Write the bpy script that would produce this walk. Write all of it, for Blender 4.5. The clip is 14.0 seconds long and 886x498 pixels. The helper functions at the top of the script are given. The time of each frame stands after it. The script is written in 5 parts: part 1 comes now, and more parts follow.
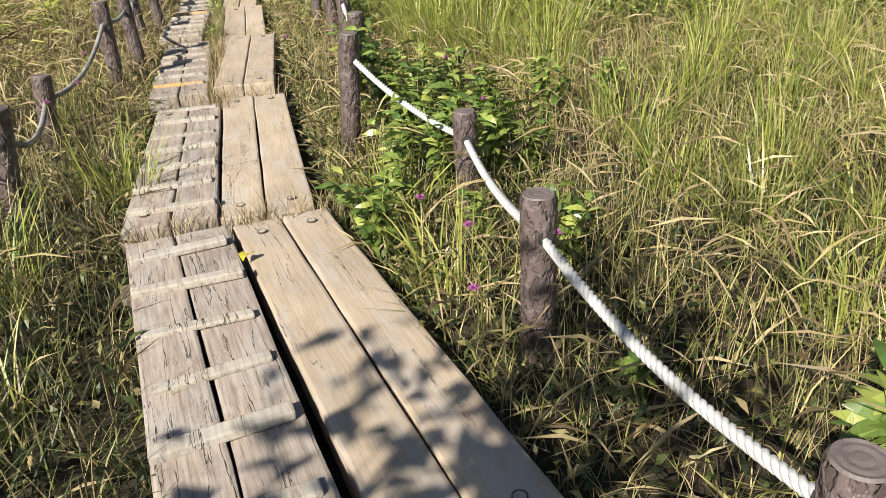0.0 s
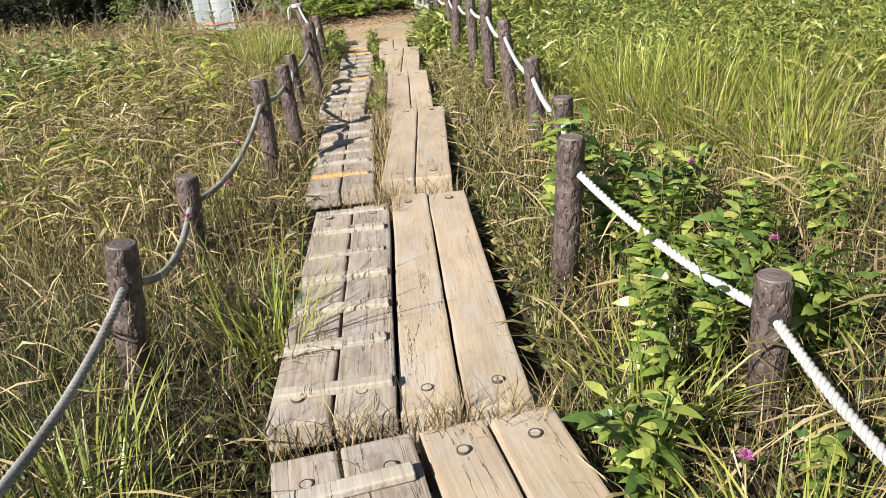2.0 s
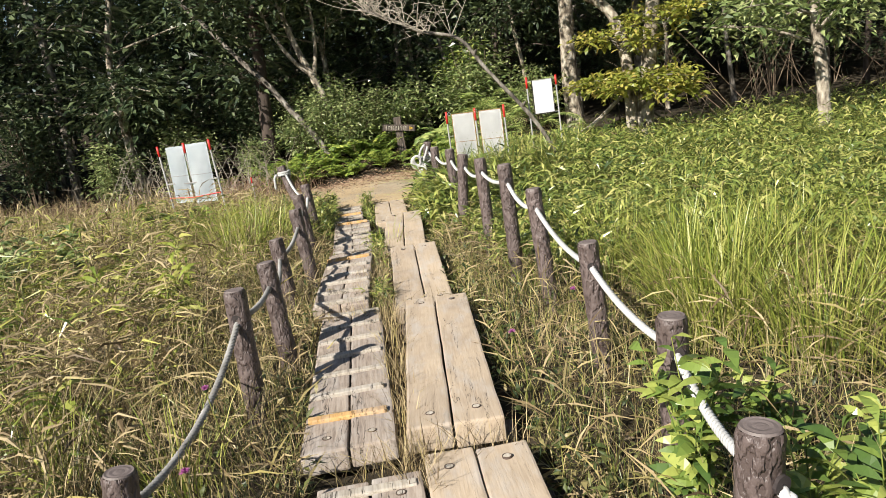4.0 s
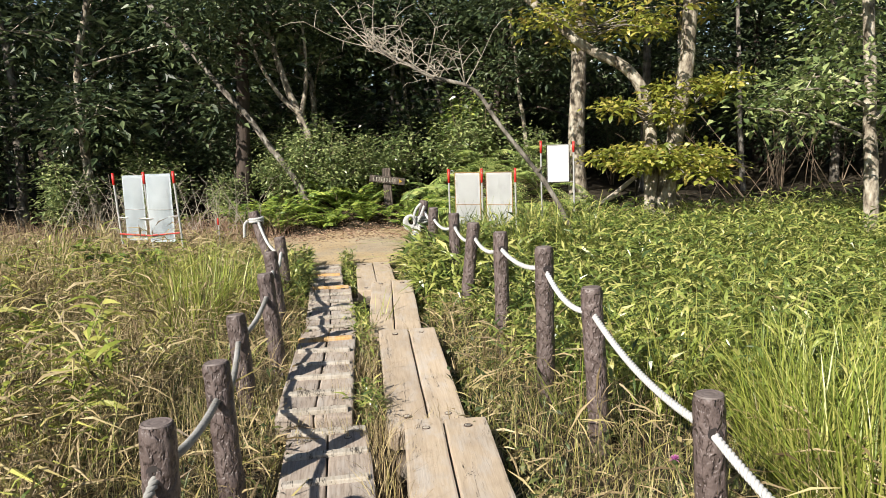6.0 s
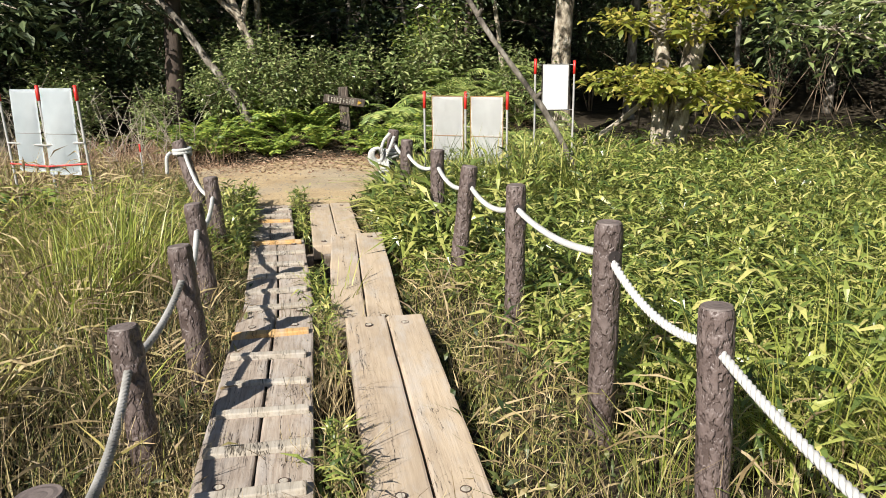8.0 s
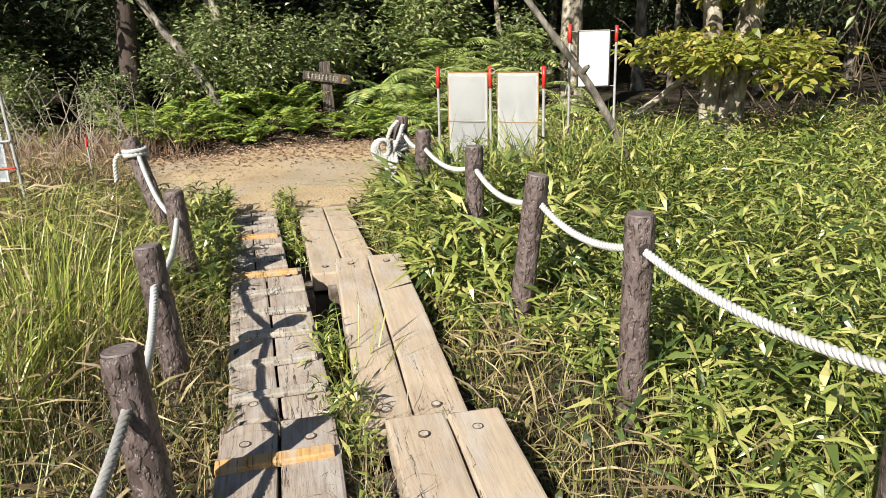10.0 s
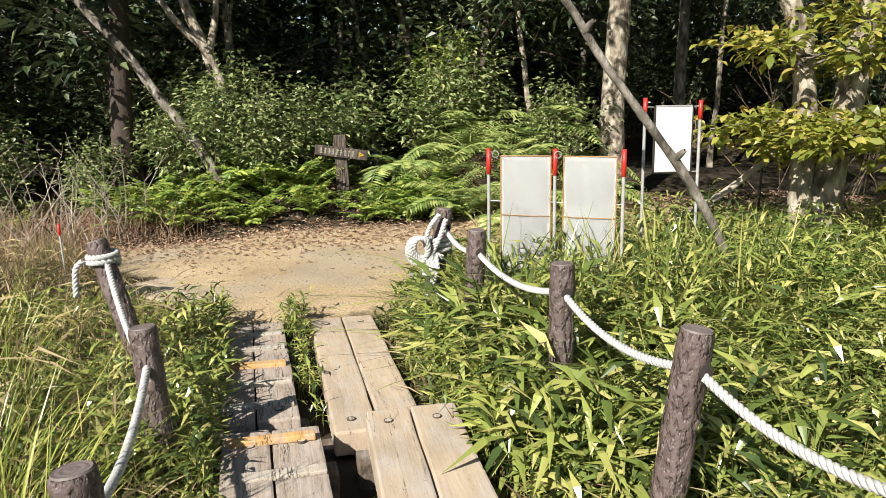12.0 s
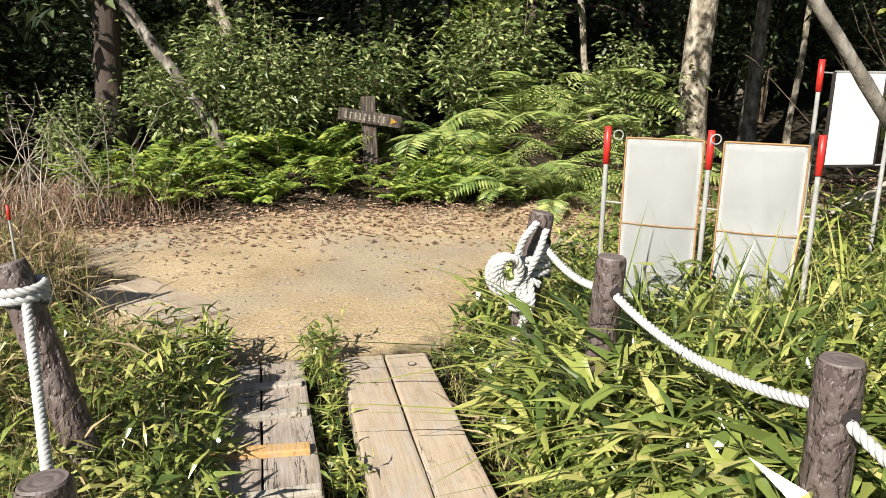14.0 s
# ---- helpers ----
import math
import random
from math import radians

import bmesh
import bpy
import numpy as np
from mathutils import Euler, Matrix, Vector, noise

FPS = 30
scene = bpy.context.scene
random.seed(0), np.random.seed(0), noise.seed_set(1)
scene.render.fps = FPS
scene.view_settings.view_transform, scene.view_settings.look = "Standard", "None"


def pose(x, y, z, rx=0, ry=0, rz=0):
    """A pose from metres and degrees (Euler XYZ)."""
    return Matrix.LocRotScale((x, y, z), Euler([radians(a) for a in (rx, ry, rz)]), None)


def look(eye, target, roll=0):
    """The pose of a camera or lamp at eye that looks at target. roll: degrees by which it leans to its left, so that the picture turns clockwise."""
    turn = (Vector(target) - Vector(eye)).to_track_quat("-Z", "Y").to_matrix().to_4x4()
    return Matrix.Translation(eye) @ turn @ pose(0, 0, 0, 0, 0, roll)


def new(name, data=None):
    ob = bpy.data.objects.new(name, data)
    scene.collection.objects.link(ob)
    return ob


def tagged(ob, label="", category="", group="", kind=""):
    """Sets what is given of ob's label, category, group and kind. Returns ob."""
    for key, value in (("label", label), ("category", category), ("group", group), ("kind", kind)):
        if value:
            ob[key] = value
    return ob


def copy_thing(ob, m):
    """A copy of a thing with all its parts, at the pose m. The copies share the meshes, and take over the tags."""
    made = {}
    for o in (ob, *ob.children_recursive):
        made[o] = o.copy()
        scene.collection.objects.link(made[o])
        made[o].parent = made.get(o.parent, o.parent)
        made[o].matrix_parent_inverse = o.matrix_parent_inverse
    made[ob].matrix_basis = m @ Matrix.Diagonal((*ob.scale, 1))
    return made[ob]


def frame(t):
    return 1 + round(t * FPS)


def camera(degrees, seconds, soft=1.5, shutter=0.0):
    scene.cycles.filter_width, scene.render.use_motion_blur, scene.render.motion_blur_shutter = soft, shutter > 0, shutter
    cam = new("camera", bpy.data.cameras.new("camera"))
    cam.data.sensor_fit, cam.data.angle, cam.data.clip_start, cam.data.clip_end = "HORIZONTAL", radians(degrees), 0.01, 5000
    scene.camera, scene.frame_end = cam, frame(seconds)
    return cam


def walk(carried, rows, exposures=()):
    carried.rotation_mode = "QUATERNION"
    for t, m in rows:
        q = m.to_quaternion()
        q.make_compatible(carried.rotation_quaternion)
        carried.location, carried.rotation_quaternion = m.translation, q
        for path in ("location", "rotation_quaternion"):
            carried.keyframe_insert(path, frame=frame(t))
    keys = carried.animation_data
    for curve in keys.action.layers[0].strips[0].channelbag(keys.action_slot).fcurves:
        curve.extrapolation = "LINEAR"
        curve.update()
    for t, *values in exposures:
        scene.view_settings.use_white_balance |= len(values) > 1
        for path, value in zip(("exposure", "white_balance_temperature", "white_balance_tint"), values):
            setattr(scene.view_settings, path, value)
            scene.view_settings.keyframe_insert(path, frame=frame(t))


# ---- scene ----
cam = camera(60.8, 14.0, soft=0.6)
PATH = [
    (0, (0.122, 0.558, 1.25), (0.014, 2.348, 0.364), -3.5),
    (0.5, (0.047, 0.775, 1.253), (-0.146, 2.562, 0.375), -4.2),
    (1, (-0.053, 1.11, 1.275), (-0.349, 2.893, 0.419), -4.9),
    (1.5, (-0.193, 1.373, 1.27), (-0.574, 3.156, 0.447), -5.3),
    (2, (-0.362, 1.668, 1.29), (-0.815, 3.462, 0.531), -5.7),
    (2.5, (-0.507, 2.012, 1.324), (-0.993, 3.826, 0.636), -6.3),
    (3, (-0.638, 2.266, 1.362), (-1.126, 4.113, 0.772), -6.9),
    (3.5, (-0.708, 2.549, 1.392), (-1.171, 4.431, 0.898), -8.2),
    (4, (-0.832, 2.875, 1.369), (-1.243, 4.788, 0.957), -8.4),
    (6.5, (-1.502, 4.478, 1.374), (-1.792, 6.437, 1.096), -1.0),
    (7, (-1.636, 4.875, 1.372), (-1.898, 6.828, 1.033), -0.6),
    (9.5, (-2.187, 6.664, 1.335), (-2.284, 8.575, 0.752), -1.1),
    (10, (-2.347, 6.981, 1.347), (-2.457, 8.898, 0.785), -1.6),
    (10.5, (-2.371, 7.222, 1.371), (-2.504, 9.146, 0.842), -1.9),
    (11, (-2.456, 7.548, 1.395), (-2.601, 9.485, 0.919), -2.1),
    (11.5, (-2.62, 7.884, 1.366), (-2.76, 9.834, 0.943), -1.1),
    (12, (-2.722, 8.206, 1.376), (-2.832, 10.163, 0.983), -1.0),
    (12.5, (-2.831, 8.543, 1.37), (-2.904, 10.511, 1.023), -1.6),
    (13, (-2.895, 8.895, 1.405), (-2.964, 10.865, 1.065), -1.7),
    (13.5, (-3.034, 9.219, 1.387), (-3.104, 11.184, 1.018), -0.8),
    (14, (-3.183, 9.663, 1.33), (-3.31, 11.598, 0.842), 0.7),
]
walk(cam, [(t, look(eye, target, roll)) for t, eye, target, roll in PATH])

# ---- light ----
SUN_TO = Vector((-0.48, -0.88, 0.73)).normalized()
world = bpy.data.worlds.new("sky")
scene.world = world
world.use_nodes = True
wn = world.node_tree.nodes
sky = wn.new("ShaderNodeTexSky")
sky.sky_type, sky.sun_disc = "NISHITA", False
sky.sun_elevation = math.asin(SUN_TO.z)
sky.sun_rotation = math.atan2(SUN_TO.x, SUN_TO.y)
sky.air_density, sky.dust_density = 1.0, 0.6
wn["Background"].inputs[1].default_value = 0.05
world.node_tree.links.new(sky.outputs[0], wn["Background"].inputs[0])
sun = new("sun", bpy.data.lights.new("sun", "SUN"))
sun.data.energy, sun.data.angle, sun.data.color = 5.0, radians(0.55), (1.0, 0.94, 0.84)
sun.matrix_world = look(SUN_TO * 40, (0, 0, 0))
scene.view_settings.exposure = 0.91


# ---- materials ----
def nodes_of(name):
    m = bpy.data.materials.new(name)
    m.use_nodes = True
    nt = m.node_tree
    return m, nt, nt.nodes["Principled BSDF"]


def ramp(nt, src, stops):
    r = nt.nodes.new("ShaderNodeValToRGB")
    el = r.color_ramp.elements
    while len(el) < len(stops):
        el.new(0.5)
    for e, (p, c) in zip(el, stops):
        e.position = p
        e.color = (*c, 1) if len(c) == 3 else c
    nt.links.new(src, r.inputs[0])
    return r.outputs[0]


def noise_tex(nt, scale, detail=4.0, vec=None, stretch=None, rough=0.55):
    n = nt.nodes.new("ShaderNodeTexNoise")
    n.inputs["Scale"].default_value = scale
    n.inputs["Detail"].default_value = detail
    n.inputs["Roughness"].default_value = rough
    if vec is None:
        vec = nt.nodes.new("ShaderNodeTexCoord").outputs["Object"]
    if stretch:
        mp = nt.nodes.new("ShaderNodeMapping")
        mp.inputs["Scale"].default_value = stretch
        nt.links.new(vec, mp.inputs[0])
        vec = mp.outputs[0]
    nt.links.new(vec, n.inputs["Vector"])
    return n.outputs["Fac"]


def mixc(nt, fac, a, b, mode="MIX"):
    m = nt.nodes.new("ShaderNodeMix")
    m.data_type, m.blend_type = "RGBA", mode
    for sock, v in ((m.inputs[0], fac), (m.inputs[6], a), (m.inputs[7], b)):
        if isinstance(v, (int, float)):
            sock.default_value = v
        elif isinstance(v, tuple):
            sock.default_value = (*v, 1)
        else:
            nt.links.new(v, sock)
    return m.outputs[2]


def math_node(nt, op, a, b):
    m = nt.nodes.new("ShaderNodeMath")
    m.operation = op
    for sock, v in ((m.inputs[0], a), (m.inputs[1], b)):
        if isinstance(v, (int, float)):
            sock.default_value = v
        else:
            nt.links.new(v, sock)
    return m.outputs[0]


def bump(nt, bsdf, height, strength, dist):
    b = nt.nodes.new("ShaderNodeBump")
    b.inputs["Strength"].default_value, b.inputs["Distance"].default_value = strength, dist
    nt.links.new(height, b.inputs["Height"])
    nt.links.new(b.outputs[0], bsdf.inputs["Normal"])


def leaf_mat(name, stops, rough=0.5, passes=0.35):
    """Thin leaf: colour per leaf, part of the light passes through."""
    m, nt, b = nodes_of(name)
    src = nt.nodes.new("ShaderNodeNewGeometry").outputs["Random Per Island"]
    geo_pos = nt.nodes.new("ShaderNodeNewGeometry").outputs["Position"]
    drift = noise_tex(nt, 0.55, 3.0, geo_pos)
    src = math_node(nt, "FRACT", math_node(nt, "ADD", src, nt.nodes.new("ShaderNodeObjectInfo").outputs["Random"]), 0.0)
    f = math_node(nt, "ADD", math_node(nt, "MULTIPLY", src, 0.78), math_node(nt, "MULTIPLY", drift, 0.24))
    c = ramp(nt, f, stops)
    fine = noise_tex(nt, 60.0, 2.0, geo_pos)
    c = mixc(nt, math_node(nt, "MULTIPLY", fine, 0.5), c, mixc(nt, 1.0, c, (0.62, 0.62, 0.6), "MULTIPLY"))
    nt.links.new(c, b.inputs["Base Color"])
    b.inputs["Roughness"].default_value = rough
    b.inputs["Specular IOR Level"].default_value = 0.5
    tr = nt.nodes.new("ShaderNodeBsdfTranslucent")
    nt.links.new(c, tr.inputs[0])
    mx = nt.nodes.new("ShaderNodeMixShader")
    mx.inputs[0].default_value = passes
    out = nt.nodes["Material Output"]
    nt.links.new(b.outputs[0], mx.inputs[1])
    nt.links.new(tr.outputs[0], mx.inputs[2])
    nt.links.new(mx.outputs[0], out.inputs[0])
    return m


def rough_mat(name, stops, scale, rough=0.85, bump_scale=40.0, bump_dist=0.004, strength=0.6, stretch=None, grain=0.35):
    m, nt, b = nodes_of(name)
    big = noise_tex(nt, scale, 5.0, stretch=stretch)
    fine = noise_tex(nt, bump_scale, 5.0, stretch=stretch)
    c = ramp(nt, big, stops)
    c = mixc(nt, math_node(nt, "MULTIPLY", fine, grain), c, mixc(nt, 1.0, c, (0.4, 0.38, 0.36), "MULTIPLY"))
    rnd = nt.nodes.new("ShaderNodeObjectInfo").outputs["Random"]
    c = mixc(nt, math_node(nt, "MULTIPLY", rnd, 0.3), c, mixc(nt, 1.0, c, (0.75, 0.74, 0.72), "MULTIPLY"))
    nt.links.new(c, b.inputs["Base Color"])
    b.inputs["Roughness"].default_value = rough
    bump(nt, b, fine, strength, bump_dist)
    return m


def wood_mat(name, light, dark, worn, crack_amount, stain_amount=0.3, spots=0.55, crack_gate=0.40):
    """Weathered timber, grain along the piece's own y."""
    m, nt, b = nodes_of(name)
    co = nt.nodes.new("ShaderNodeTexCoord").outputs["Object"]
    info = nt.nodes.new("ShaderNodeObjectInfo").outputs["Random"]
    shift = nt.nodes.new("ShaderNodeCombineXYZ")
    off = math_node(nt, "MULTIPLY", info, 37.0)
    for i in range(3):
        nt.links.new(off, shift.inputs[i])
    add = nt.nodes.new("ShaderNodeVectorMath")
    nt.links.new(co, add.inputs[0])
    nt.links.new(shift.outputs[0], add.inputs[1])
    v = add.outputs[0]
    grain = noise_tex(nt, 9.0, 6.0, v, (9.0, 0.55, 4.0), 0.65)
    broad = noise_tex(nt, 3.2, 4.0, v, (1.6, 0.8, 1.0))
    c = ramp(nt, grain, [(0.28, dark), (0.46, light), (0.62, worn), (0.8, light)])
    tone = ramp(nt, broad, [(0.3, (0.78, 0.77, 0.76)), (0.7, (1.06, 1.04, 1.0))])
    c = mixc(nt, 1.0, c, tone, "MULTIPLY")
    # long drying cracks
    ck = noise_tex(nt, 3.0, 5.0, v, (3.6, 0.22, 1.0), 0.62)
    line = math_node(nt, "ABSOLUTE", math_node(nt, "SUBTRACT", ck, 0.5), 0.0)
    crack = ramp(nt, line, [(0.0, (1, 1, 1)), (crack_amount, (0, 0, 0))])
    gate = ramp(nt, noise_tex(nt, 2.4, 2.0, v, (2.5, 0.4, 1.0)), [(crack_gate, (0, 0, 0)), (crack_gate + 0.08, (1, 1, 1))])
    crack = mixc(nt, 1.0, crack, gate, "MULTIPLY")
    fine_ck = noise_tex(nt, 9.0, 3.0, v, (7.0, 0.28, 1.0), 0.6)
    fl = ramp(nt, math_node(nt, "ABSOLUTE", math_node(nt, "SUBTRACT", fine_ck, 0.47), 0.0), [(0.0, (0.35, 0.35, 0.35)), (crack_amount * 0.9, (0, 0, 0))])
    crack = mixc(nt, 1.0, crack, mixc(nt, 1.0, fl, ramp(nt, noise_tex(nt, 4.0, 2.0, v, (1.5, 0.7, 1.0)), [(0.5, (0, 0, 0)), (0.58, (1, 1, 1))]), "MULTIPLY"), "ADD")
    # silvered and stained areas
    silver = ramp(nt, noise_tex(nt, 5.0, 5.0, v, (2.2, 0.7, 1.0), 0.65), [(0.48, (0, 0, 0)), (0.66, (1, 1, 1))])
    c = mixc(nt, math_node(nt, "MULTIPLY", silver, 0.45), c, (0.45, 0.43, 0.41))
    stain = ramp(nt, noise_tex(nt, 7.0, 5.0, v, (1.4, 0.9, 1.0), 0.7), [(0.56, (0, 0, 0)), (0.72, (1, 1, 1))])
    c = mixc(nt, math_node(nt, "MULTIPLY", stain, stain_amount), c, (0.13, 0.10, 0.085))
    c = mixc(nt, crack, c, (0.035, 0.028, 0.022))
    # black weather spots
    sp = ramp(nt, noise_tex(nt, 26.0, 3.0, v, (1.3, 0.5, 1.0)), [(0.66, (0, 0, 0)), (0.74, (1, 1, 1))])
    c = mixc(nt, math_node(nt, "MULTIPLY", sp, spots), c, (0.07, 0.06, 0.055))
    piece = math_node(nt, "MULTIPLY", info, 0.35)
    c = mixc(nt, piece, c, mixc(nt, 1.0, c, (0.72, 0.7, 0.7), "MULTIPLY"))
    nt.links.new(c, b.inputs["Base Color"])
    b.inputs["Roughness"].default_value = 0.8
    b.inputs["Specular IOR Level"].default_value = 0.3
    h = math_node(nt, "SUBTRACT", grain, math_node(nt, "MULTIPLY", crack, 1.6))
    bump(nt, b, h, 0.5, 0.004)
    return m


WOOD_R = wood_mat("sawn_timber_pale", (0.45, 0.366, 0.275), (0.40, 0.318, 0.24), (0.49, 0.405, 0.315), 0.0032, 0.12, 0.18, 0.47)
WOOD_L = wood_mat("weathered_timber_grey", (0.35, 0.292, 0.245), (0.21, 0.172, 0.145), (0.43, 0.375, 0.325), 0.0065, 0.55, 0.35, 0.43)
WOOD_CLEAT = wood_mat("batten_grey", (0.42, 0.38, 0.32), (0.22, 0.19, 0.16), (0.5, 0.46, 0.4), 0.010)
WOOD_NEW = wood_mat("batten_orange", (0.55, 0.34, 0.14), (0.36, 0.2, 0.08), (0.6, 0.4, 0.18), 0.006)
WOOD_DARK = wood_mat("sleeper_dark", (0.14, 0.11, 0.085), (0.06, 0.05, 0.04), (0.18, 0.15, 0.12), 0.010)
def post_mat():
    """Moulded concrete imitating bark: raised flakes, brown colour darker in the grooves between them."""
    m, nt, b = nodes_of("post_brown")
    flake = ramp(nt, noise_tex(nt, 46.0, 2.0, stretch=(1, 1, 0.55), rough=0.5), [(0.40, (0, 0, 0)), (0.50, (0.75, 0.75, 0.75)), (0.62, (1, 1, 1))])
    big = noise_tex(nt, 6.0, 4.0)
    c = ramp(nt, big, [(0.3, (0.074, 0.054, 0.049)), (0.55, (0.112, 0.085, 0.079)), (0.75, (0.17, 0.137, 0.128))])
    c = mixc(nt, flake, mixc(nt, 1.0, c, (0.68, 0.66, 0.65), "MULTIPLY"), c)
    rnd = nt.nodes.new("ShaderNodeObjectInfo").outputs["Random"]
    c = mixc(nt, math_node(nt, "MULTIPLY", rnd, 0.5), c, mixc(nt, 1.0, c, (1.35, 1.35, 1.36), "MULTIPLY"))
    nt.links.new(c, b.inputs["Base Color"])
    b.inputs["Roughness"].default_value = 0.48
    h = math_node(nt, "ADD", flake, math_node(nt, "MULTIPLY", noise_tex(nt, 130.0, 3.0), 0.25))
    bump(nt, b, h, 1.0, 0.0065)
    return m


POST = post_mat()
POST_TOP = rough_mat("post_top", [(0.3, (0.12, 0.095, 0.088)), (0.7, (0.20, 0.165, 0.155))], 14.0, 0.6, 80.0, 0.003, 0.5)
# near black: shade of the rope holes put into colour, also whiteboard edging
HOLE = rough_mat("hole_shade_and_edging", [(0.3, (0.02, 0.016, 0.014)), (0.7, (0.04, 0.03, 0.03))], 20.0)
ROPE_W = rough_mat("rope_white", [(0.3, (0.42, 0.42, 0.41)), (0.7, (0.54, 0.54, 0.53))], 9.0, 0.7, 160.0, 0.002, 0.5, grain=0.2)
ROPE_G = rough_mat("rope_grey", [(0.3, (0.17, 0.165, 0.15)), (0.55, (0.30, 0.295, 0.28)), (0.75, (0.44, 0.435, 0.42))], 7.0, 0.75, 160.0, 0.002, 0.6, grain=0.35)
STEEL = rough_mat("galvanised_steel", [(0.3, (0.30, 0.30, 0.29)), (0.7, (0.45, 0.45, 0.44))], 18.0, 0.45, 90.0, 0.001, 0.2)
RED = rough_mat("red_tape", [(0.3, (0.55, 0.02, 0.015)), (0.7, (0.68, 0.04, 0.03))], 14.0, 0.4, 60.0, 0.001, 0.2)
RUST = rough_mat("rusty_iron", [(0.3, (0.05, 0.035, 0.028)), (0.7, (0.13, 0.09, 0.07))], 40.0, 0.7, 120.0, 0.002, 0.6)
BROWN_EDGE = rough_mat("brown_hem", [(0.3, (0.30, 0.17, 0.07)), (0.7, (0.42, 0.26, 0.12))], 20.0, 0.8, 90.0)
SIGN_WOOD = rough_mat("sign_wood", [(0.36, (0.022, 0.017, 0.014)), (0.5, (0.07, 0.052, 0.04)), (0.66, (0.17, 0.14, 0.115))], 9.0, 0.8, 50.0, 0.004, 0.7, (6, 6, 0.8))
PAINT_WHITE = rough_mat("lettering_white", [(0.3, (0.25, 0.23, 0.19)), (0.7, (0.42, 0.40, 0.34))], 20.0)
PAINT_YELLOW = rough_mat("arrow_yellow", [(0.3, (0.65, 0.42, 0.05)), (0.7, (0.75, 0.5, 0.08))], 20.0)
BARK_PALE = rough_mat("bark_pale", [(0.36, (0.085, 0.068, 0.05)), (0.46, (0.25, 0.21, 0.16)), (0.56, (0.40, 0.355, 0.28)), (0.68, (0.56, 0.52, 0.44))], 13.0, 0.9, 34.0, 0.02, 1.0, (1, 1, 0.5))
BARK_DARK = rough_mat("bark_dark", [(0.3, (0.035, 0.026, 0.021)), (0.55, (0.08, 0.058, 0.046)), (0.75, (0.13, 0.10, 0.08))], 4.0, 0.9, 22.0, 0.012, 0.9, (1, 1, 0.4))
BARK_GREY = rough_mat("bark_grey", [(0.36, (0.055, 0.047, 0.038)), (0.48, (0.16, 0.14, 0.115)), (0.58, (0.25, 0.225, 0.19)), (0.7, (0.40, 0.375, 0.335))], 11.0, 0.9, 38.0, 0.016, 1.0, (1, 1, 0.5))
SHEET = rough_mat("sheet_white", [(0.3, (0.55, 0.56, 0.56)), (0.7, (0.62, 0.63, 0.63))], 3.0, 0.6, 30.0, 0.001, 0.2, grain=0.06)
# blue tint in this copy of the sheet white stands in for shade
SHEET_SHADED = rough_mat("sheet_shaded", [(0.3, (0.48, 0.54, 0.58)), (0.7, (0.60, 0.65, 0.68))], 3.0, 0.5, 20.0, 0.001, 0.2, grain=0.06)
GRASS = leaf_mat("grass_green", [(0.2, (0.10, 0.13, 0.030)), (0.42, (0.22, 0.24, 0.054)), (0.62, (0.36, 0.33, 0.101)), (0.85, (0.52, 0.43, 0.216))], 0.42, 0.25)
GRASS_LIME = leaf_mat("grass_lime", [(0.2, (0.17, 0.23, 0.039)), (0.5, (0.31, 0.36, 0.063)), (0.8, (0.46, 0.45, 0.126))], 0.38, 0.3)
GRASS_LEAF = leaf_mat("grass_leafy", [(0.15, (0.11, 0.16, 0.03)), (0.5, (0.32, 0.36, 0.07)), (0.85, (0.56, 0.53, 0.15))], 0.32, 0.25)
GRASS_DRY = leaf_mat("grass_dry", [(0.2, (0.15, 0.105, 0.055)), (0.42, (0.31, 0.235, 0.12)), (0.7, (0.51, 0.405, 0.225)), (0.9, (0.38, 0.32, 0.11))], 0.6, 0.2)
HERB = leaf_mat("herb_leaves", [(0.2, (0.03, 0.05, 0.016)), (0.5, (0.085, 0.11, 0.03)), (0.72, (0.20, 0.19, 0.06)), (0.92, (0.38, 0.29, 0.15))], 0.5, 0.2)
SASA = leaf_mat("dwarf_bamboo", [(0.12, (0.04, 0.07, 0.022)), (0.40, (0.16, 0.215, 0.05)), (0.66, (0.33, 0.37, 0.09)), (0.9, (0.50, 0.46, 0.17))], 0.28, 0.2)
BROAD = leaf_mat("broad_leaves", [(0.15, (0.075, 0.135, 0.034)), (0.5, (0.18, 0.26, 0.055)), (0.85, (0.37, 0.41, 0.10))], 0.32, 0.25)
FERN = leaf_mat("fern_green", [(0.15, (0.12, 0.19, 0.055)), (0.5, (0.28, 0.37, 0.10)), (0.85, (0.48, 0.52, 0.18))], 0.42, 0.28)
FERN_BRIGHT = leaf_mat("fern_bright", [(0.15, (0.09, 0.16, 0.035)), (0.5, (0.25, 0.36, 0.065)), (0.88, (0.52, 0.57, 0.13))], 0.4, 0.3)
OAK = leaf_mat("oak_leaves", [(0.15, (0.18, 0.22, 0.040)), (0.5, (0.34, 0.36, 0.062)), (0.8, (0.52, 0.46, 0.112)), (0.95, (0.5, 0.3, 0.125))], 0.4, 0.4)
# leaf colours carry the wood's shade (dark) and the edge shrubs' sun (light)
WOODS = leaf_mat("forest_leaves_shaded", [(0.15, (0.028, 0.046, 0.024)), (0.5, (0.072, 0.104, 0.048)), (0.85, (0.155, 0.195, 0.09))], 0.35, 0.2)
